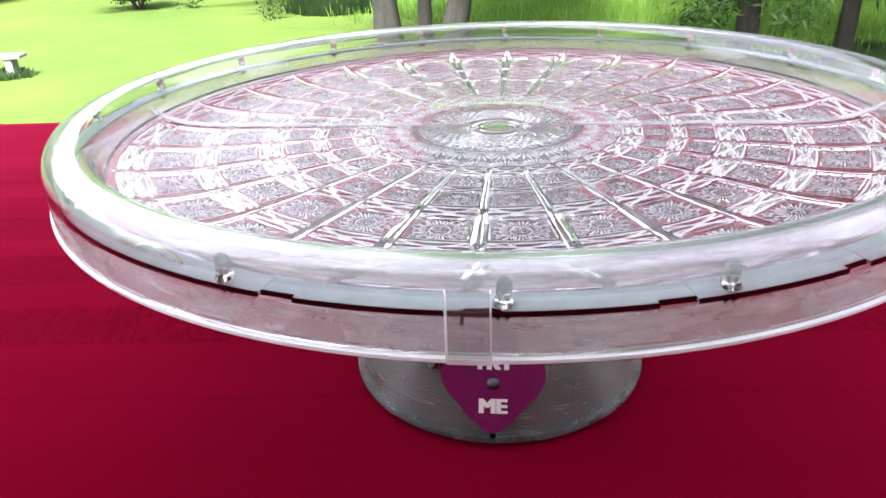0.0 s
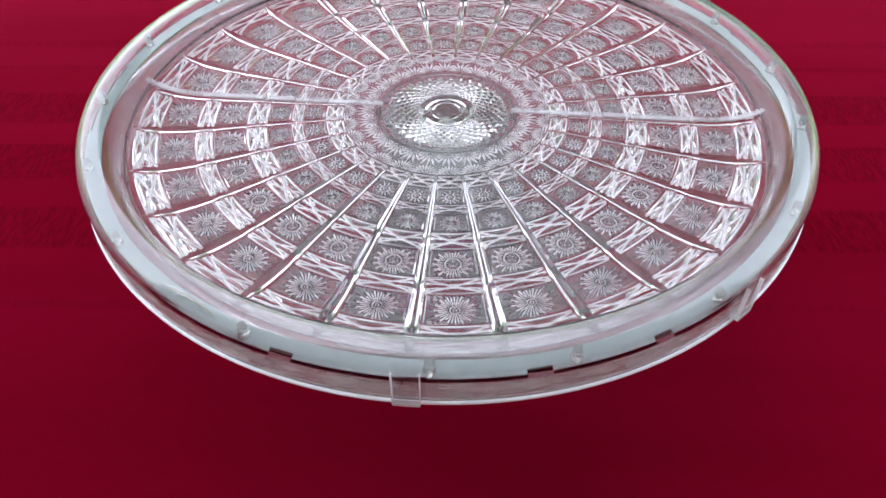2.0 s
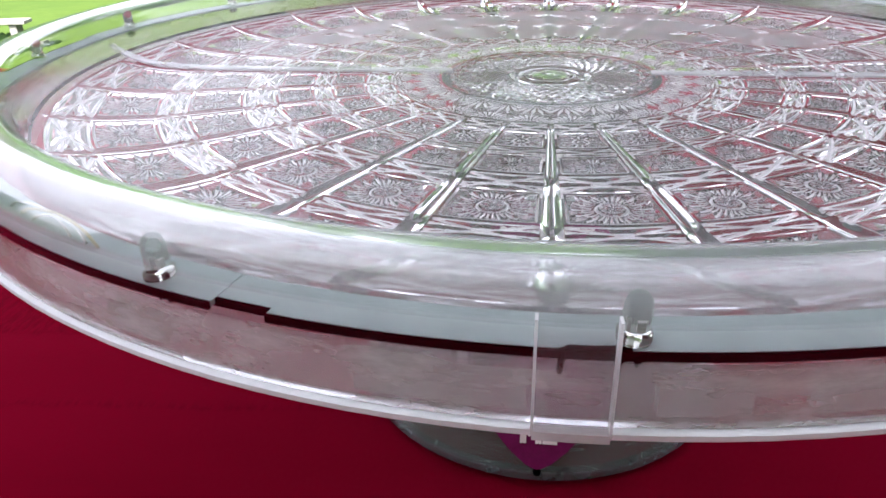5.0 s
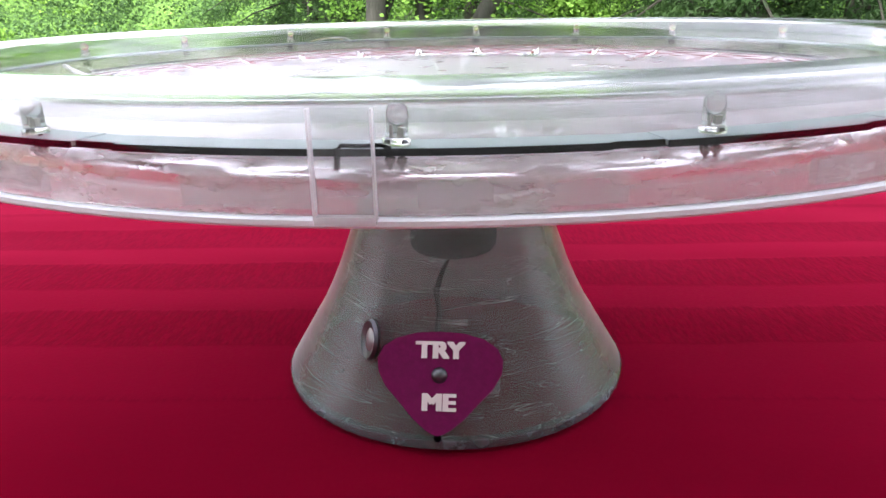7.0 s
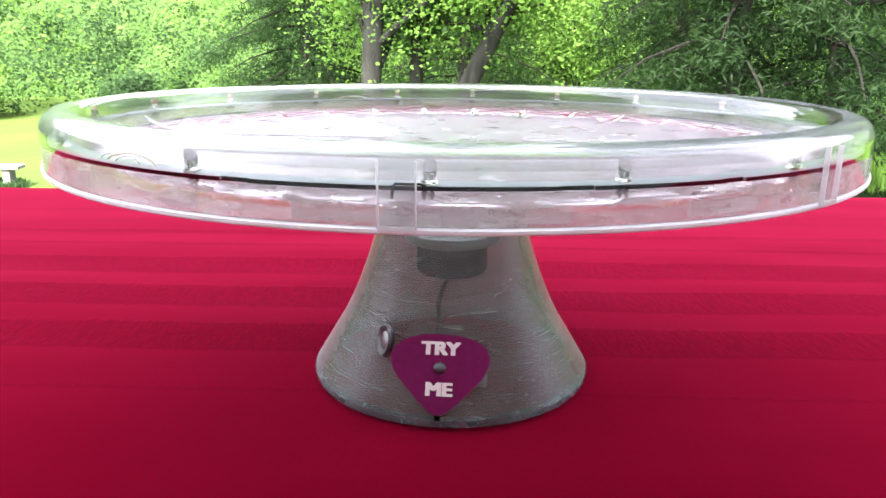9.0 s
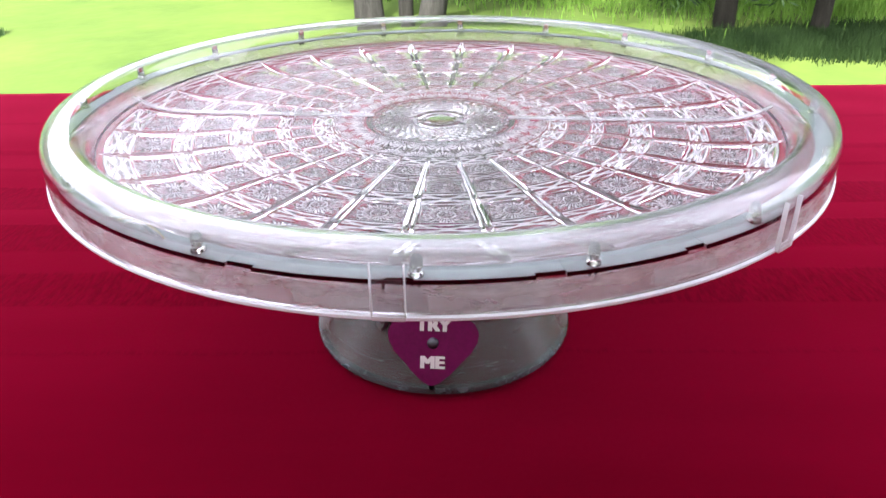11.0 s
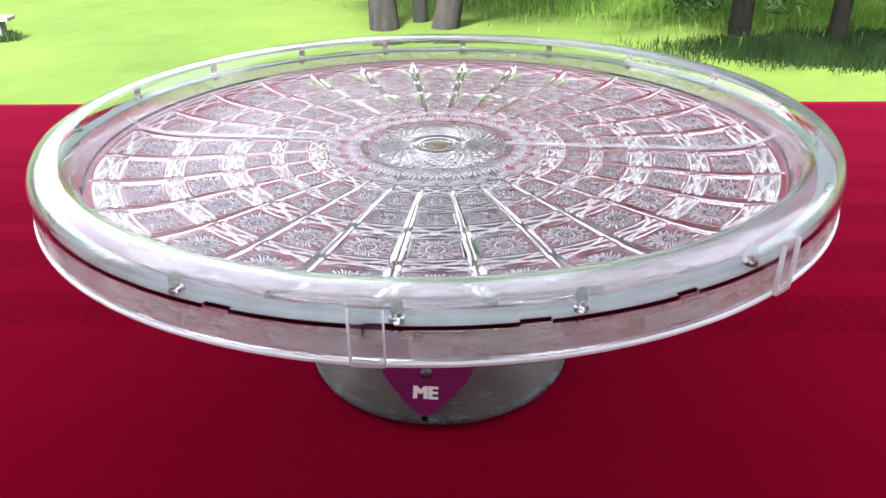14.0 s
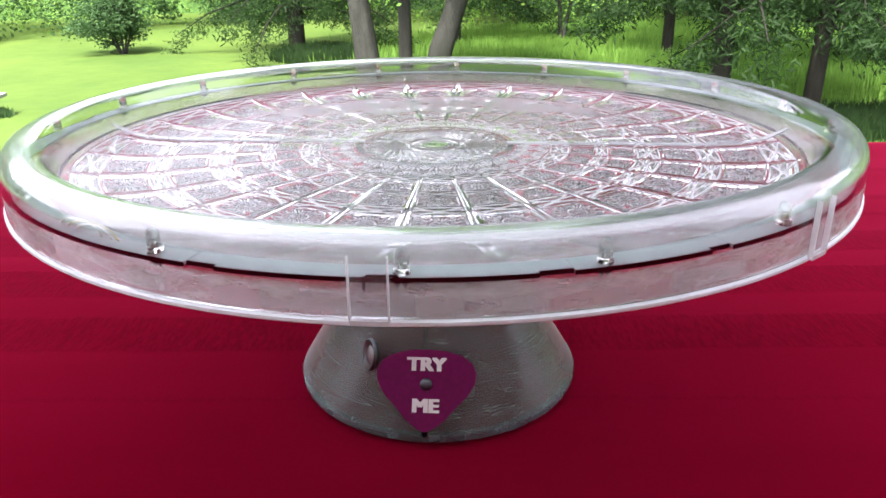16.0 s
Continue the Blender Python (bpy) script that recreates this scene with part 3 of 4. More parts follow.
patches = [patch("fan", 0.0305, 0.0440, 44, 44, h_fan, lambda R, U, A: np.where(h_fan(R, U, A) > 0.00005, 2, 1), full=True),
           band(0.0440, 0.0515, 36, 24), cell("rosette", 0.0515, 0.0610, 0.0566, h_rosette, 96, 16, 0.0044),
           band(0.0610, 0.0658, 32, 24), cell("small_starburst", 0.0658, 0.0757, 0.0707, h_small, 112, 16, 0.0050),
           band(0.0757, 0.0842, 44, 32), cell("eye_star", 0.0842, 0.0977, 0.0909, h_eye, 128, 26, 0.0070),
           band(0.0977, 0.1048, 44), cell("starburst", 0.1048, 0.1192, 0.1120, h_starburst, 128, 22, 0.0079),
           band(0.1192, 0.1283, 44), patch("border", 0.1283, R_PLATE, 6, 20, lambda R, U, A: 0 * R, lambda R, U, A: 3 + 0 * R)]
for me in patches:
    for k in range(28):
        part(me.name.split(".")[0], me, GLASS, plate).matrix_local = pose(0, 0, 0, 0, 0, PHI + (k + 0.5) * STEP)
rib_mesh = patch("rib", 0.0440, R_PLATE, 110, 10, h_rib, a_of=True)
for k in range(28):
    part("rib", rib_mesh, GLASS, plate).matrix_local = pose(0, 0, 0, 0, 0, PHI + k * STEP)


# diamond-cut boss under the middle of the plate
def boss_mesh():
    nr, na = 110, 360
    rs, an = np.linspace(0.0, 0.0305, nr + 1), np.arange(na + 1) * 2 * math.pi / na
    R, A = np.meshgrid(rs, an, indexing="ij")
    s = np.log(np.maximum(R, 1e-4) / 0.0117) / 0.19
    p, q = A / (2 * math.pi) * 36 + s, A / (2 * math.pi) * 36 - s
    dia = np.maximum(np.abs(p % 1 - 0.5), np.abs(q % 1 - 0.5)) * 2
    cut = (1 - dia) * (0.0007 + 0.0011 * (R - 0.0117) / 0.013)
    H = np.where((R > 0.0117) & (R < 0.0252), cut, 0)
    H += ring(R, 0.0095, 0.0020, 0.0014) + ring(R, 0.0062, 0.0011, 0.0008) + ring(R, 0.0292, 0.0012, 0.0009) + petals(R, A, 36, 0.0, 0.0262, 0.0253, 0.0284, 0.48, 0.0008)
    Z = ZB - H
    v = np.stack([R * np.cos(A), R * np.sin(A), Z], -1).reshape(-1, 3)
    i, j = np.meshgrid(np.arange(nr), np.arange(na), indexing="ij")
    k = (i * (na + 1) + j).ravel()
    me = bpy.data.meshes.new("boss")
    me.from_pydata(v.tolist(), [], np.stack([k, k + 1, k + na + 2, k + na + 1], 1).tolist())
    me.materials.append(BOSS)
    me.materials.append(FROST)
    me.polygons.foreach_set("material_index", (R[:-1, :-1] > 0.0255).astype(np.int32).ravel())
    if me.polygons[2000].normal.z > 0:
        me.flip_normals()
    return me


part("boss", boss_mesh(), BOSS, plate, "diamond-cut boss in the middle of the plate")

# hollow rim
hull = [(0.1457, 0.0960), (0.1457, 0.1035), (0.1457, 0.1050), (0.1456, 0.1080), (0.1450, 0.1100), (0.1438, 0.1116), (0.1420, 0.1126), (0.1392, 0.1131), (0.1362, 0.1127), (0.1338, 0.1112),
        (0.1320, 0.1082), (0.1310, 0.1042), (0.1305, 0.0995), (0.1305, 0.0950)]


def inset(profile, d):
    out = []
    for i, (r, z) in enumerate(profile):
        p, q = profile[max(i - 1, 0)], profile[min(i + 1, len(profile) - 1)]
        tr, tz = q[0] - p[0], q[1] - p[1]
        k = math.hypot(tr, tz)
        out.append((r - tz / k * d, z + tr / k * d))
    return out


shell = inset(hull, 0.0014)
if shell[7][1] > hull[7][1]:
    shell = inset(hull, -0.0014)
rim = part("rim", revolve(hull + shell[::-1], 192), RIM, stand, "thick hollow clear rim with rounded top", True)
for m in (HAZY, CREST_SHEEN, LOWER):
    rim.data.materials.append(m)
# crest faces take the haze that paints the sky's reflection
for p in rim.data.polygons:
    r = math.hypot(*p.center[:2])
    if r < 0.1375:
        p.material_index = 1 if p.center.z < 0.106 else 0
    elif p.center.z > 0.1085:
        p.material_index = 2
    elif p.center.z < 0.101:
        p.material_index = 3
part("rim_floor", revolve([(0.1322, 0.0956), (0.1441, 0.0956), (0.1441, 0.0963), (0.1322, 0.0963)]), RIM_FLOOR, rim, "hazy clear floor of the hollow rim", True)

part("rim_edge", revolve([(0.1438, 0.0944), (0.1459, 0.0944), (0.1463, 0.0948), (0.1463, 0.0955), (0.1459, 0.0958), (0.1438, 0.0958)]), EDGE_WHITE, rim, "frosted white lower edge", True)
for a0, a1, h in ((-105.5, -97.9, 0.0042), (-92.5, -88.6, 0.0036), (-86.0, -81.5, 0.0036), (-119.5, -115.5, 0.0038), (-70.0, -62.0, 0.0036), (-50.0, -44.0, 0.0036), (-140.0, -132.0, 0.0040)):
    part("spacer", arc_slab(0.1424, 0.1438, 0.0965, 0.0965 + h, a0, a1, 8), SPACER, rim, "small clear spacer block")

# strip ring inside the rim: flat white segments with a black underside
SEG = [(-150, -112.5, 1), (-113, -109, 0), (-109.5, -82.5, 1), (-83, -79, 0), (-79.5, -66.5, 1), (-67, -63.5, 0), (-64, -38, 1), (-38.5, -8, 1), (-8.5, 20, 0), (19.5, 55, 1),
       (54.5, 80, 0), (79.5, 110, 1), (109.5, 140, 0), (139.5, 170, 1), (169.5, 190, 0), (189.5, 210.2, 1)]
for a0, a1, s in SEG:
    r1 = 0.1424 + 0.0012 * s
    seg = part("light_strip", arc_slab(0.1376, r1, 0.1037 + 0.0001 * s, 0.1044 + 0.0001 * s, a0, a1), STRIP, stand, "curved white strip with black edge")
    part("strip_edge", arc_slab(r1 + 0.0001, r1 + 0.0005, 0.1035 + 0.0001 * s, 0.1044 + 0.0001 * s, a0, a1), BLACK, seg, "black strip edge")

# small lights standing on the strip
lens_bm = revolve([(0.0, 0.0), (0.0019, 0.0), (0.0019, 0.0007), (0.0015, 0.0008), (0.0015, 0.0038), (0.0013, 0.0046), (0.0008, 0.0051), (0.0, 0.0053)], 16, False)
lens_mesh = bpy.data.meshes.new("led")
bmesh.ops.recalc_face_normals(lens_bm, faces=lens_bm.faces)
lens_bm.to_mesh(lens_mesh)
lens_bm.free()
lens_mesh.materials.append(LENS)
lens_mesh.shade_smooth()


def boxes_mesh(name, specs, mat):
    bm = bmesh.new()
    for size, m in specs:
        box(bm, size, m)
    me = bpy.data.meshes.new(name)
    bm.to_mesh(me)
    bm.free()
    me.materials.append(mat)
    return me


die_mesh = boxes_mesh("die_cup", [((0.0006, 0.0006, 0.0012), pose(0.0004, 0, 0.0014)), ((0.0003, 0.0003, 0.0016), pose(-0.0005, 0, 0.0014))], METAL)
lead_mesh = boxes_mesh("lead", [((0.0005, 0.0005, 0.0026), pose(0, 0, -0.0011)), ((0.0012, 0.0011, 0.0006), pose(0, 0, -0.0021)), ((0.0008, 0.0008, 0.0005), pose(0, 0, -0.0026)), ((0.0004, 0.0004, 0.0006), pose(0, 0, -0.0031))], BLACK)
LEDS = [162.5, 142.5, 121.5, 102, 84, 64, 45, 23.5, 5, -12, -34, -55.8, -76.5, -93.6, -116.3, -141.6, -160, 182]
for i, a0 in enumerate(LEDS):
    m = Matrix.Rotation(radians(a0), 4, "Z") @ pose(0.1416, 0, 0.1047, 0, 4 * math.sin(i * 2.1), 90 + 5 * math.sin(i * 1.3))
    led = part("led", lens_mesh, LENS, stand, "small clear round light")
    led.matrix_local = m
    part("die_cup", die_mesh, METAL, led)
    for s in (-1, 1):
        part("lead", lead_mesh, BLACK, led).matrix_local = pose(s * 0.0008, 0, 0, 0, 0, 0 if s > 0 else 180)

# clear clips over the rim's outer wall
clip_prof = [(0.1463, 0.0962), (0.1462, 0.0990), (0.1461, 0.1040), (0.1460, 0.1082), (0.1454, 0.1102), (0.1443, 0.1117)]
for a0, a1 in ((-97.6, -94.5), (-53.3, -50.6)):
    vs, fs = [], []
    n = 6
    for i in range(n + 1):
        a = a0 + (a1 - a0) * i / n
        for r, z in clip_prof:
            vs.append(polar(r, a, z))
        for r, z in reversed(clip_prof):
            vs.append(polar(r + 0.0011, a, z))
    c = 2 * len(clip_prof)
    for i in range(n):
        for k in range(c):
            fs.append((c * i + k, c * i + (k + 1) % c, c * i + c + (k + 1) % c, c * i + c + k))
    fs += [tuple(range(c)), tuple(range(c * n, c * n + c))]
    clip = part("rim_clip", mesh_of("rim_clip", vs, fs, CLIP), CLIP, stand, "clear plastic clip on the rim wall")
    # whitish strips along the sides and foot outline the clear clip
    for s in (a0, a1):
        part("clip_edge", arc_slab(0.1463, 0.1476, 0.0959, 0.1100, s - 0.06, s + 0.06, 1), CLIP_EDGE, clip, "pale whitish clip edge")
    part("clip_edge", arc_slab(0.1464, 0.1476, 0.0953, 0.0964, a0, a1, 4), CLIP_EDGE, clip, "pale whitish clip edge")

# clear arms over the ribs, running from boss to rim
def channel_mesh():
    vs, fs = [], []
    rs = [0.0275, 0.029, 0.06, 0.1, 0.11, 0.114, 0.117, 0.120, 0.1225, 0.125, 0.1275, 0.1300]
    for r in rs:
        z = ZT + 0.0001 + lift(r) + 0.0028 * max(0.0, (r - 0.115) / 0.0155) ** 2
        for y, h in ((-0.0016, 0), (-0.0016, 0.0005), (-0.0012, 0.0008), (0.0012, 0.0008), (0.0016, 0.0005), (0.0016, 0)):
            vs.append((r, y, z + h))
    for i in range(len(rs) - 1):
        for k in range(6):
            fs.append((6 * i + k, 6 * i + (k + 1) % 6, 6 * i + 6 + (k + 1) % 6, 6 * i + 6 + k))
    e = 6 * (len(rs) - 1)
    fs += [(5, 4, 3, 2, 1, 0), (e, e + 1, e + 2, e + 3, e + 4, e + 5)]
    return mesh_of("wire_channel", vs, fs, CHANNEL)


cm = channel_mesh()
for k in (7, 21):
    part("wire_channel", cm, CHANNEL, stand, "clear channel from boss to rim").matrix_local = pose(0, 0, 0, 0, 0, PHI + k * STEP)


# thin wires looping above the strip
def wire(points, r, mat, label):
    return part("wire", tube(points, r, 6), mat, stand, label, True)


COPPER = plain("yellowed_wire", (0.42, 0.36, 0.2), 0.4, 0.6)
for a0, a1, h, mat in ((-131, -124, 0.0042, METAL), (-129.5, -121.5, 0.0047, COPPER), (-128, -122.5, 0.0036, METAL), (109.5, 116, 0.0035, METAL), (111, 117.5, 0.003, COPPER)):
    pts = []
    for i in range(13):
        u = i / 12
        pts.append(polar(0.1408 - 0.0012 * math.sin(3 * u), a0 + (a1 - a0) * u, 0.1046 + 0.42 * h * math.sin(math.pi * u) ** 0.6))
    wire(pts, 0.00022, mat, "thin looped wire on the strip")
wire([polar(0.1437, -96.7, 0.1040), polar(0.1441, -96.3, 0.1050), polar(0.1440, -95.3, 0.1049), polar(0.1439, -94.3, 0.1050), polar(0.1436, -93.8, 0.1045)], 0.0003, BLACK, "short bent black wire at the clip")
wire([polar(0.1440, -96.6, 0.1018), polar(0.1439, -96.5, 0.1046)], 0.0004, BLACK, "short bent black wire at the clip")
# oval grommet, lead and switch box inside the foot
gm = revolve([(0.0036, -0.0004), (0.0056, -0.0010), (0.0062, 0.0), (0.0056, 0.0010), (0.0036, 0.0004)], 28)
gr = part("grommet", gm, DARKMETAL, bell, "dark oval metal grommet", True)
gr.matrix_local = Matrix.Rotation(radians(-124 + 90), 4, "Z") @ pose(0, -0.0462, 0.0264, 0, 0, -33) @ pose(0, 0, 0, 90 - 14, 0, 0)
part("stud", revolve([(0.0, 0.0010), (0.0020, 0.0008), (0.0036, 0.0002), (0.0036, -0.0004), (0.0, -0.0004)], 24, False), STEEL, gr, "worn steel stud", True)
part("cable", tube([(0.0, -0.006, 0.044), (-0.004, -0.012, 0.038), (-0.006, -0.020, 0.034), (-0.005, -0.028, 0.030), (-0.006, -0.035, 0.026)], 0.0009, 6), BLACK, bell, "thin black cable", True)
bm = bmesh.new()
box(bm, (0.030, 0.010, 0.010), pose(-0.002, -0.036, 0.013, 0, 0, 0), 0.001)
part("switch_box", bm, FLANGE, bell, "small clear switch box")


# magenta plectrum-shaped sign screwed to the foot
def build_sign():
    A = -96.0
    o = Matrix.Rotation(radians(A + 90), 4, "Z")
    base = o @ pose(0, -0.0500, 0.0198, 90 - 32, 0, 0)     # x right, y up the slope, z out
    bm = bmesh.new()
    pts = []
    half = [(0.0, 0.0128), (0.0070, 0.0124), (0.0128, 0.0108), (0.0166, 0.0082), (0.0182, 0.0048), (0.0178, 0.0010), (0.0154, -0.0033), (0.0112, -0.0077), (0.0075, -0.0118), (0.0038, -0.0150), (0.0013, -0.0163), (0.0, -0.0166)]
    pts = half + [(-x, y) for x, y in reversed(half[1:-1])]
    lo, hi = [bm.verts.new((x, y, 0)) for x, y in pts], [bm.verts.new((x, y, 0.0009)) for x, y in pts]
    bm.faces.new(lo)
    bm.faces.new(hi)
    for i in range(len(pts)):
        j = (i + 1) % len(pts)
        bm.faces.new((lo[i], lo[j], hi[j], hi[i]))
    sign = part("sign", bm, PICK, stand, "magenta plectrum-shaped sign reading TRY ME")
    sign.matrix_local = base
    for word, y in (("TRY", 0.0072), ("ME", -0.0076)):
        cu = bpy.data.curves.new("lettering", "FONT")
        cu.body, cu.align_x, cu.align_y, cu.size, cu.extrude, cu.offset = word, "CENTER", "CENTER", 1.0, 0.013, 0.0
        tmp = bpy.data.objects.new("tmp", cu)
        me = bpy.data.meshes.new_from_object(tmp)
        bpy.data.objects.remove(tmp)
        bold = bmesh.new()                                  # heavy print: the strokes laid side by side
        for k, (dx, dy) in enumerate(((0, 0), (-0.06, 0.03), (0.06, 0.03), (-0.06, -0.03), (0.06, -0.03))):
            c = me.copy()
            c.transform(Matrix.Translation((dx, dy, 0.004 * k)))
            bold.from_mesh(c)
            bpy.data.meshes.remove(c)
        bold.to_mesh(me)
        bold.free()
        me.transform(Matrix.Diagonal((0.0076, 0.0066, 0.0070, 1)))
        me.materials.append(LETTER)
        t = part("lettering", me, LETTER, sign, "cream lettering")
        t.matrix_local = pose(0, y, 0.0011)
    part("post", revolve([(0.0, -0.0003), (0.0011, -0.0003), (0.0011, 0.0012), (0.0, 0.0012)], 12, False), BLACK, sign, "black post below the tip").matrix_local = pose(0, -0.0173, -0.0006)
    part("screw", revolve([(0.0, 0.0026), (0.0010, 0.0025), (0.0019, 0.0018), (0.0023, 0.0009), (0.0, 0.0009)], 20, False), DARKMETAL, sign, "dark round screw head", True).matrix_local = pose(0, 0.0003, 0)


build_sign()


# ---- trees and garden ----
def leaves(centres, n, spread, size, rng, droop=0.3, wide=0.32):
    """n small folded leaves scattered round random centres (x, y, z, weight radius)."""
    c = np.array(centres)
    idx = rng.integers(0, len(c), n)
    off = rng.normal(0, 1, (n, 3)) * 0.45
    p = c[idx, :3] + off * c[idx, 3:4] * np.array([1, 1, 0.6]) * spread
    u = rng.normal(0, 1, (n, 3))
    u[:, 2] = u[:, 2] * 0.5 - droop
    u /= np.linalg.norm(u, axis=1)[:, None]
    w = np.cross(u, rng.normal(0, 1, (n, 3)))
    w /= np.linalg.norm(w, axis=1)[:, None]
    s = size * rng.uniform(0.6, 1.4, (n, 1))
    v = np.stack([p, p + u * s * 0.5 + w * s * wide, p + u * s, p + u * s * 0.5 - w * s * wide], 1).reshape(-1, 3)
    return v


def leaf_mesh(name, v, mat):
    n = len(v) // 4
    me = bpy.data.meshes.new(name)
    me.vertices.add(len(v))
    me.vertices.foreach_set("co", v.astype(np.float32).ravel())
    me.loops.add(4 * n)
    me.loops.foreach_set("vertex_index", np.arange(4 * n, dtype=np.int32))
    me.polygons.add(n)
    me.polygons.foreach_set("loop_start", np.arange(0, 4 * n, 4, dtype=np.int32))
    me.update(calc_edges=True)
    me.materials.append(mat)
    return me


def build_tree(name, label, trunks, crown, leaf, n, size, seed, limbs=10, droop=0.3):
    """trunks: lists of (x, y, z, radius); crown: (x, y, z, rx, ry, rz) of the leafy space."""
    rng = np.random.default_rng(seed)
    rd = random.Random(seed)
    tree = tagged(new(name), label, "tree")
    x0, y0 = trunks[0][0][:2]
    tree.location = (x0, y0, GROUND)
    o = Vector((x0, y0, GROUND))
    for tr in trunks:
        bm = tube([Vector(p[:3]) - o for p in tr], [p[3] for p in tr], 12)
        part("trunk", bm, BARK, tree, "", True)
    cx, cy, cz, ax, ay, az = crown
    centres = []
    for i in range(limbs):
        tr = trunks[i % len(trunks)]
        k = rd.uniform(0.35, 0.95)
        f = k * (len(tr) - 1)
        j = min(int(f), len(tr) - 2)
        s = Vector(tr[j][:3]).lerp(Vector(tr[j + 1][:3]), f - j)
        th = rd.uniform(0, 2 * math.pi)
        e = Vector((cx + ax * 0.85 * math.cos(th) * rd.uniform(0.5, 1), cy + ay * 0.85 * math.sin(th) * rd.uniform(0.5, 1), cz + az * rd.uniform(-0.9, 0.7)))
        mid = s.lerp(e, 0.5) + Vector((0, 0, rd.uniform(0.1, 0.5)))
        part("limb", tube([s - o, mid - o, e - o], [tr[j][3] * 0.35, tr[j][3] * 0.22, 0.02], 6), BARK, tree, "", True)
        for q in (0.45, 0.7, 0.9, 1.0):
            c = s.lerp(e, q) + Vector((rd.uniform(-0.4, 0.4), rd.uniform(-0.4, 0.4), rd.uniform(-0.4, 0.3)))
            centres.append((*(c - o), rd.uniform(0.5, 1.0)))
    for i in range(limbs * 3):
        d = Vector((rng.normal(), rng.normal(), rng.normal())).normalized() * rd.uniform(0.4, 1)
        centres.append((cx + ax * d.x - x0, cy + ay * d.y - y0, cz + az * d.z - GROUND, rd.uniform(0.4, 1.1)))
    ob = new("crown", leaf_mesh("crown", leaves(centres, n, 1.0, size, rng, droop), leaf))
    ob.parent = tree
    return tree


G = GROUND
build_tree("maple_tree", "broad-leaved tree with leaning grey trunks and bright green leaves",
           [[(-0.74, 9.9, G - 0.1, 0.22), (-0.79, 9.9, -0.97, 0.165), (-0.87, 9.9, -0.3, 0.14), (-0.82, 9.9, 0.6, 0.13), (-0.75, 10.0, 2.0, 0.08), (-0.7, 10.0, 3.3, 0.03)],
            [(0.05, 9.9, G - 0.1, 0.2), (0.22, 9.9, -0.98, 0.165), (0.47, 9.9, -0.3, 0.135), (1.02, 9.9, 0.79, 0.11), (1.45, 10.0, 2.1, 0.07), (1.7, 10.0, 3.2, 0.03)]],
           (0.1, 10.1, G + 3.7, 2.4, 1.9, 1.9), LEAF_BRIGHT, 40000, 0.062, 3, 34)


def build_spruce(x, y, r, lean, reach, low, n, seed, label, tall=16.0):
    """A spruce: a tapering trunk with whorls of long boughs that droop, each hung with sprays of needles."""
    rng, rd = np.random.default_rng(seed), random.Random(seed)
    tree = tagged(new("spruce_tree"), label, "tree")
    tree.location = (x, y, G)
    part("trunk", tube([(0, 0, -0.1), (lean * 0.15, 0, 1.5), (lean * 0.5, 0, 5), (lean, 0, 10), (lean * 1.3, 0, tall)], [r, r * 0.85, r * 0.7, r * 0.5, 0.03], 12), BARK_DARK, tree, "", True)
    sprays = []
    count = 72
    for i in range(count):
        k = i / (count - 1)
        h = low + (tall - 0.6 - low) * k ** 1.2
        far = reach * (1 - 0.82 * k) * rd.uniform(0.75, 1.1)
        th = i * 2.4 + rd.uniform(-0.3, 0.3)
        s = Vector((lean * h / 10, 0, h))
        pts = []
        for u in (0, 0.35, 0.7, 1.0):
            pts.append(s + Vector((math.cos(th) * far * u, math.sin(th) * far * u, far * (0.12 * u - 0.42 * u * u))))
        part("bough", tube(pts, [0.035, 0.026, 0.016, 0.006], 5), BARK_DARK, tree, "", True)
        for q in range(9):
            u = 0.18 + 0.85 * q / 8
            p = s + Vector((math.cos(th) * far * u, math.sin(th) * far * u, far * (0.12 * u - 0.42 * u * u)))
            for side in (-1, 0, 1):
                w = 0.42 * far * (1.05 - u) * side * rd.uniform(0.5, 1)
                sprays.append((p.x - math.sin(th) * w, p.y + math.cos(th) * w, p.z - 0.10 - 0.12 * abs(side), 0.29))
    ob = new("needles", leaf_mesh("needles", leaves(sprays, n, 1.0, 0.11, rng, 0.7, 0.10), LEAF_DARK))
    ob.parent = tree


build_spruce(3.85, 9.25, 0.145, 0.0, 2.1, 1.6, 66000, 5, "dark spruce with drooping boughs beside the lawn")
build_spruce(5.0, 15.0, 0.12, 0.0, 2.3, 1.3, 42000, 27, "slim dark spruce in the long grass behind the others")
build_spruce(4.87, 8.8, 0.11, 0.2, 2.0, 1.1, 62000, 7, "dark spruce with drooping boughs beside the lawn")
build_spruce(0.7, 17.5, 0.18, 0.0, 2.7, 1.2, 66000, 19, "dark spruce with boughs hanging low behind the maple", 17.0)
build_spruce(-2.9, 16.9, 0.2, 0.0, 2.7, 0.95, 72000, 9, "dark spruce with boughs hanging to the lawn behind the maple", 9.5)
build_spruce(9.4, 12.6, 0.2, 0.0, 2.7, 1.6, 54000, 23, "dark spruce with drooping boughs at the lawn's end", 17.0)
build_tree("slim_tree", "slim dark-barked tree behind the maple", [[(-0.27, 10.4, G - 0.1, 0.11), (-0.27, 10.4, G + 1.5, 0.085), (-0.25, 10.5, G + 6.5, 0.04)]],
           (0.1, 11.2, G + 4.9, 1.7, 1.2, 2.6), LEAF_MID, 22000, 0.085, 13, 12, 0.5)
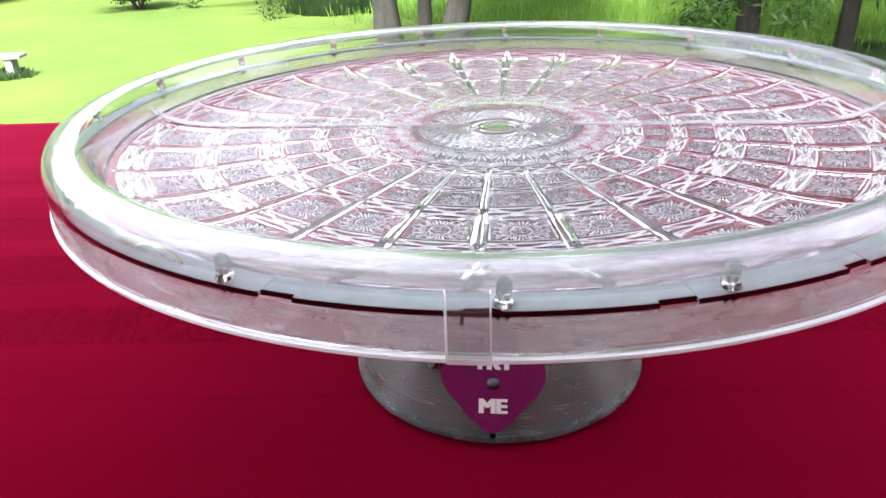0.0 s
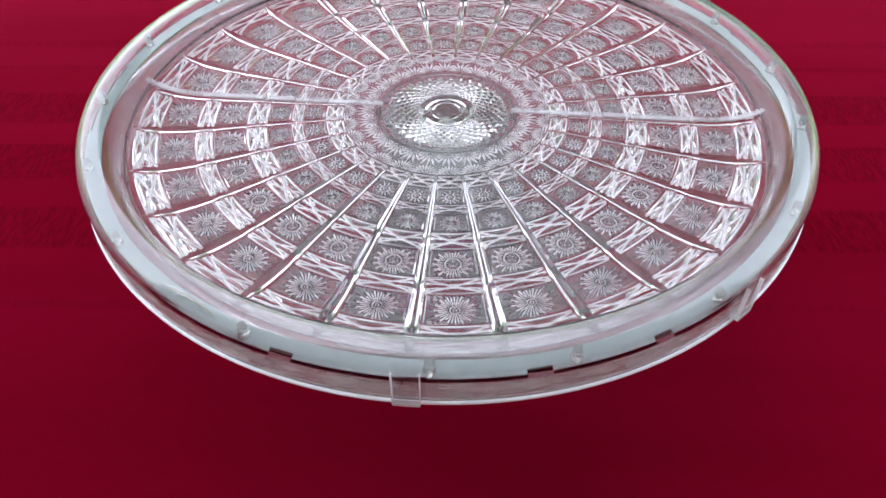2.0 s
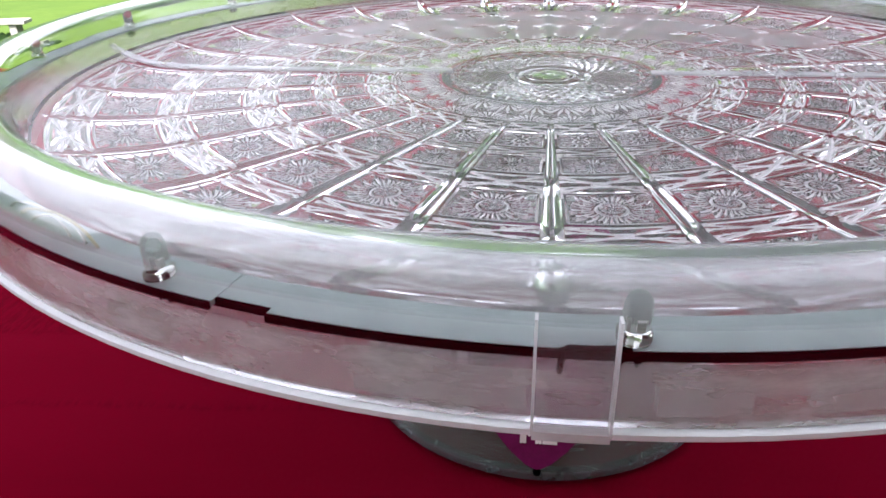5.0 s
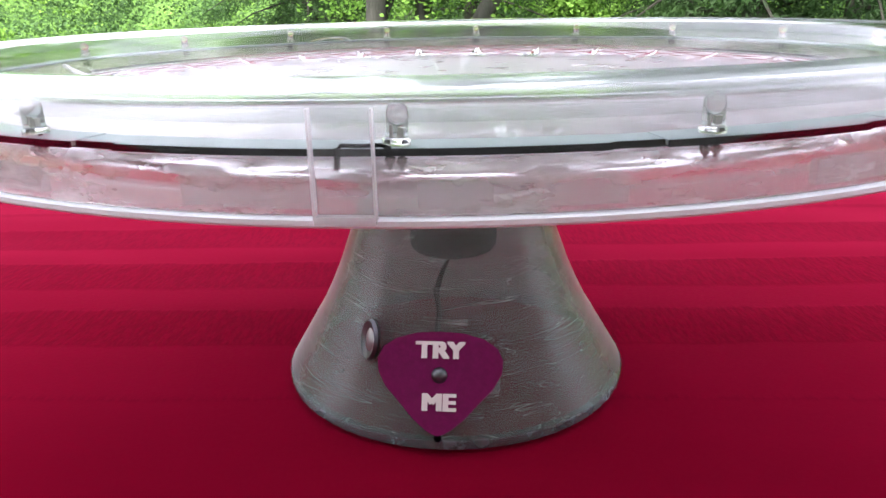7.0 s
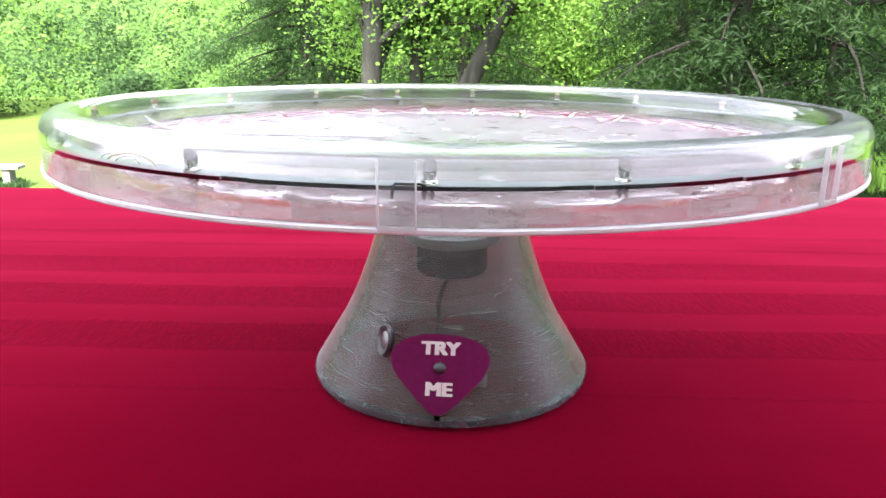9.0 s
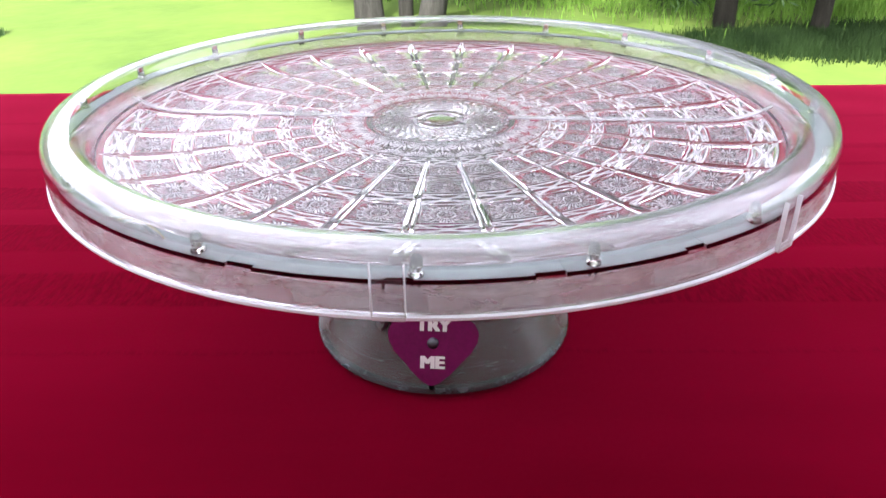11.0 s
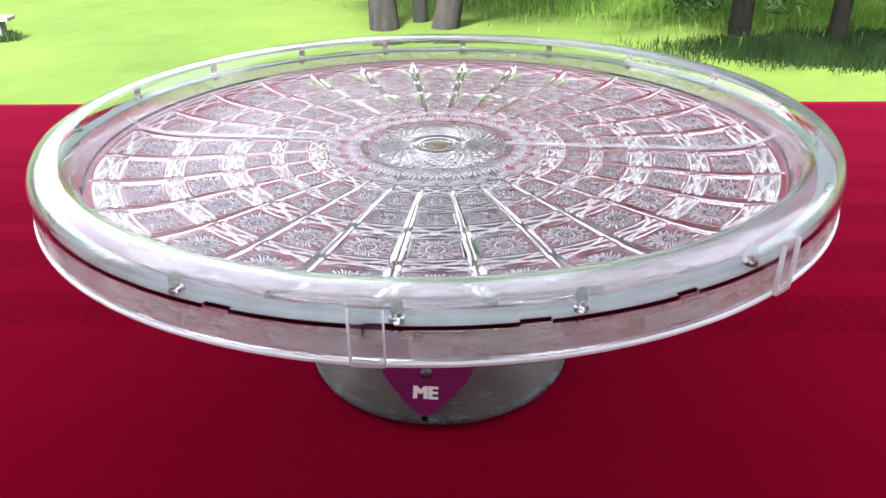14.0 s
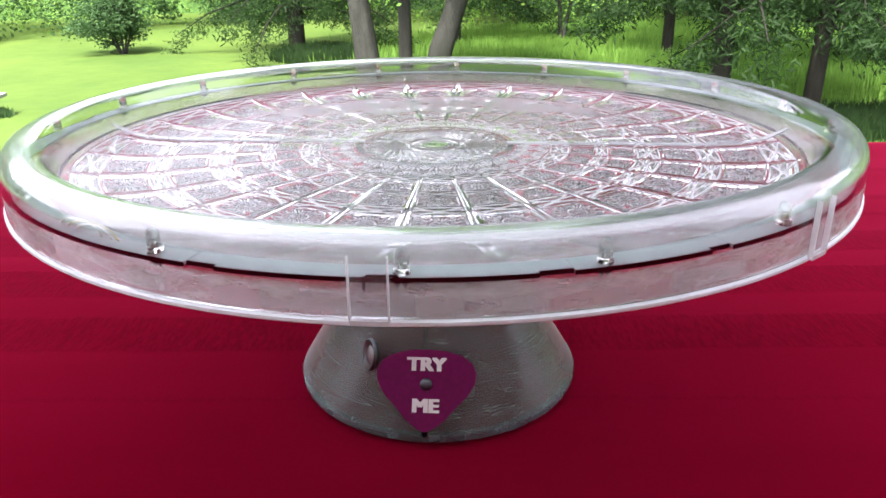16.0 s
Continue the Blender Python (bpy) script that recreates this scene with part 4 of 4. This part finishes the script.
build_tree("sapling", "small many-stemmed sapling in the long grass",
           [[(3.3, 17.8, G - 0.05, 0.06), (3.25, 17.8, G + 0.9, 0.05), (3.0, 17.8, G + 2.4, 0.02)], [(3.32, 17.8, G - 0.05, 0.05), (3.5, 17.8, G + 0.9, 0.04), (3.8, 17.9, G + 2.3, 0.02)]],
           (3.4, 17.8, G + 2.3, 1.1, 1.0, 1.1), LEAF_BRIGHT, 7000, 0.1, 15, 8, 0.3)
build_tree("broad_tree", "broad-leaved tree with fresh green leaves hanging between the spruces",
           [[(9.2, 13.6, G - 0.1, 0.18), (9.0, 13.4, G + 2.5, 0.15), (8.2, 12.6, G + 6, 0.08)]],
           (7.3, 11.2, G + 3.9, 1.5, 1.2, 1.5), LEAF_BRIGHT, 9000, 0.11, 17, 10, 0.4)


def build_shrub(x, y, w, h, leaf, n, size, seed, label):
    rng = np.random.default_rng(seed)
    shrub = tagged(new("shrub"), label, "shrub")
    shrub.location = (x, y, G)
    for i in range(5):
        a = i * 1.3
        part("stem", tube([(0.05 * math.cos(a), 0.05 * math.sin(a), -0.05), (0.2 * w * math.cos(a), 0.2 * w * math.sin(a), h * 0.4), (0.35 * w * math.cos(a), 0.35 * w * math.sin(a), h * 0.8)], [0.03, 0.02, 0.008], 6), BARK, shrub)
    cs = [(rng.normal(0, 0.24) * w, rng.normal(0, 0.24) * w, h * rng.uniform(0.15, 0.95), 0.28 * w) for i in range(26)]
    ob = new("foliage", leaf_mesh("foliage", leaves(cs, n, 1.0, size, rng, 0.1), leaf))
    ob.parent = shrub


build_shrub(-6.9, 17.0, 1.25, 1.25, LEAF_MID, 9000, 0.07, 31, "small round grey-green shrub standing alone on the lawn")
build_shrub(7.6, 9.2, 1.6, 0.8, LEAF_MID, 12000, 0.06, 32, "low dense shrub in shade under the spruces")
build_shrub(-12.6, 19.2, 2.2, 1.6, LEAF_BRIGHT, 14000, 0.09, 33, "leafy green shrub at the edge of the woods")


def build_bench():
    bench = tagged(new("garden_bench"), "weathered white concrete garden bench on the lawn", "bench")
    bench.matrix_world = pose(-6.2, 9.75, G + 0.03, 0, 0, 6)
    bm = bmesh.new()
    box(bm, (0.8, 0.26, 0.05), pose(0.06, 0, 0.235), 0.01)
    part("seat", bm, STONE, bench)
    for sx in (-0.28, 0.28):
        bm = bmesh.new()
        box(bm, (0.1, 0.2, 0.21), pose(sx, 0, 0.105), 0.012)
        box(bm, (0.14, 0.22, 0.04), pose(sx, 0, 0.015), 0.008)
        part("leg", bm, STONE, bench)


build_bench()


def build_woods():
    for mat, n, seed, size, zs, label in ((LEAF_MID, 140000, 1, 0.115, 8.0, "dense mid-green woodland edge behind the lawn"), (LEAF_BRIGHT, 26000, 2, 0.115, 6.5, "sunlit fresh green leaves along the woodland edge")):
        rng = np.random.default_rng(seed)
        cs = []
        for i in range(900):
            x = rng.uniform(-34, 34) if seed == 1 else rng.normal(2, 7)
            depth = (20.5 if x > -9 else 19.0) + 4.5 * max(0.0, 1 - abs(x + 4) / 9) + rng.uniform(0, 5)
            cs.append((x, depth, G + 0.2 + zs * (0.8 if abs(x + 1) > 5 else 1.0) * rng.uniform(0, 1) ** 1.1, rng.uniform(0.5, 1.2)))
        ob = new("woods", leaf_mesh("woods", leaves(cs, n, 1.1, size, rng), mat))
        tagged(ob, label, "woods", kind="stuff")
    rng = np.random.default_rng(3)                        # unseen high leaves, added to cut the sky mirrored in the plate
    cs = [(rng.uniform(-0.5, 30), rng.uniform(22.5, 28), G + rng.uniform(5.5, 19), rng.uniform(0.9, 1.7)) for i in range(620)]
    tagged(new("woods", leaf_mesh("woods", leaves(cs, 80000, 1.2, 0.34, rng), LEAF_MID)), "unseen high dark-green leaves added to bound the reflected sky", "woods", kind="stuff")


build_woods()


def build_backdrop():
    """A far wooded slope that closes the view behind the leaves."""
    vs, fs, n = [], [], 80
    for i in range(n + 1):
        a = radians(-80 + 160 * i / n)
        top = G + 9 + 1.6 * noise.noise((i * 0.35, 3, 0)) + 0.8 * noise.noise((i * 1.3, 7, 0))
        for z in (G - 0.5, top):
            vs.append((34 * math.sin(a), 34 * math.cos(a) - 2, z))
    for i in range(n):
        fs.append((2 * i, 2 * i + 2, 2 * i + 3, 2 * i + 1))
    tagged(new("backdrop", mesh_of("backdrop", vs, fs, FARWOOD)), "far dark green wooded slope", "woods", kind="structure")


build_backdrop()


def build_grass(name, label, n, area, height, mat, seed, wide=1.0, ragged=0.1):
    """Upright blades scattered over a patch of lawn (x0, x1, y0, y1)."""
    rng = np.random.default_rng(seed)
    cx, cy, ax, ay = (area[0] + area[1]) / 2, (area[2] + area[3]) / 2, (area[1] - area[0]) / 2, (area[3] - area[2]) / 2
    d, th = rng.uniform(0, 1, n) ** 0.6 * rng.normal(1, ragged, n), rng.uniform(0, 2 * np.pi, n)
    x, y = cx + ax * d * np.cos(th), cy + ay * d * np.sin(th)
    h = height * rng.uniform(0.5, 1.3, n)
    a = rng.uniform(0, 2 * np.pi, n)
    w = wide * (0.012 + 0.01 * rng.uniform(0, 1, n))
    lean = rng.normal(0, 0.25, (n, 2)) * h[:, None]
    z = np.full(n, G - 0.05)
    p0 = np.stack([x - w * np.cos(a), y - w * np.sin(a), z], 1)
    p1 = np.stack([x + w * np.cos(a), y + w * np.sin(a), z], 1)
    p2 = np.stack([x + lean[:, 0] + 0.2 * w * np.cos(a), y + lean[:, 1], z + 0.05 + h], 1)
    p3 = np.stack([x + lean[:, 0] - 0.2 * w * np.cos(a), y + lean[:, 1], z + 0.05 + h], 1)
    v = np.stack([p0, p1, p2, p3], 1).reshape(-1, 3)
    tagged(new(name, leaf_mesh(name, v, mat)), label, "grass", kind="stuff")


build_grass("long_grass", "uncut bright green grass behind the trees", 75000, (-1.0, 17, 9.4, 23), 0.2, LEAF_BRIGHT, 41)
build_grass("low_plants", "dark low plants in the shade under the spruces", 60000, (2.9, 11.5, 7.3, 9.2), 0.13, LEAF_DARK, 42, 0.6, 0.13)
build_grass("long_grass", "tuft of darker uncut grass round the bench legs", 2000, (-6.6, -5.7, 9.5, 10.0), 0.08, LEAF_MID, 43)
# this dark patch stands for shade on the lawn behind the maple
build_grass("long_grass", "dark green blades laid as shade under the spruce", 9000, (-3.1, -1.2, 14.5, 16.6), 0.22, LEAF_DARK, 44)
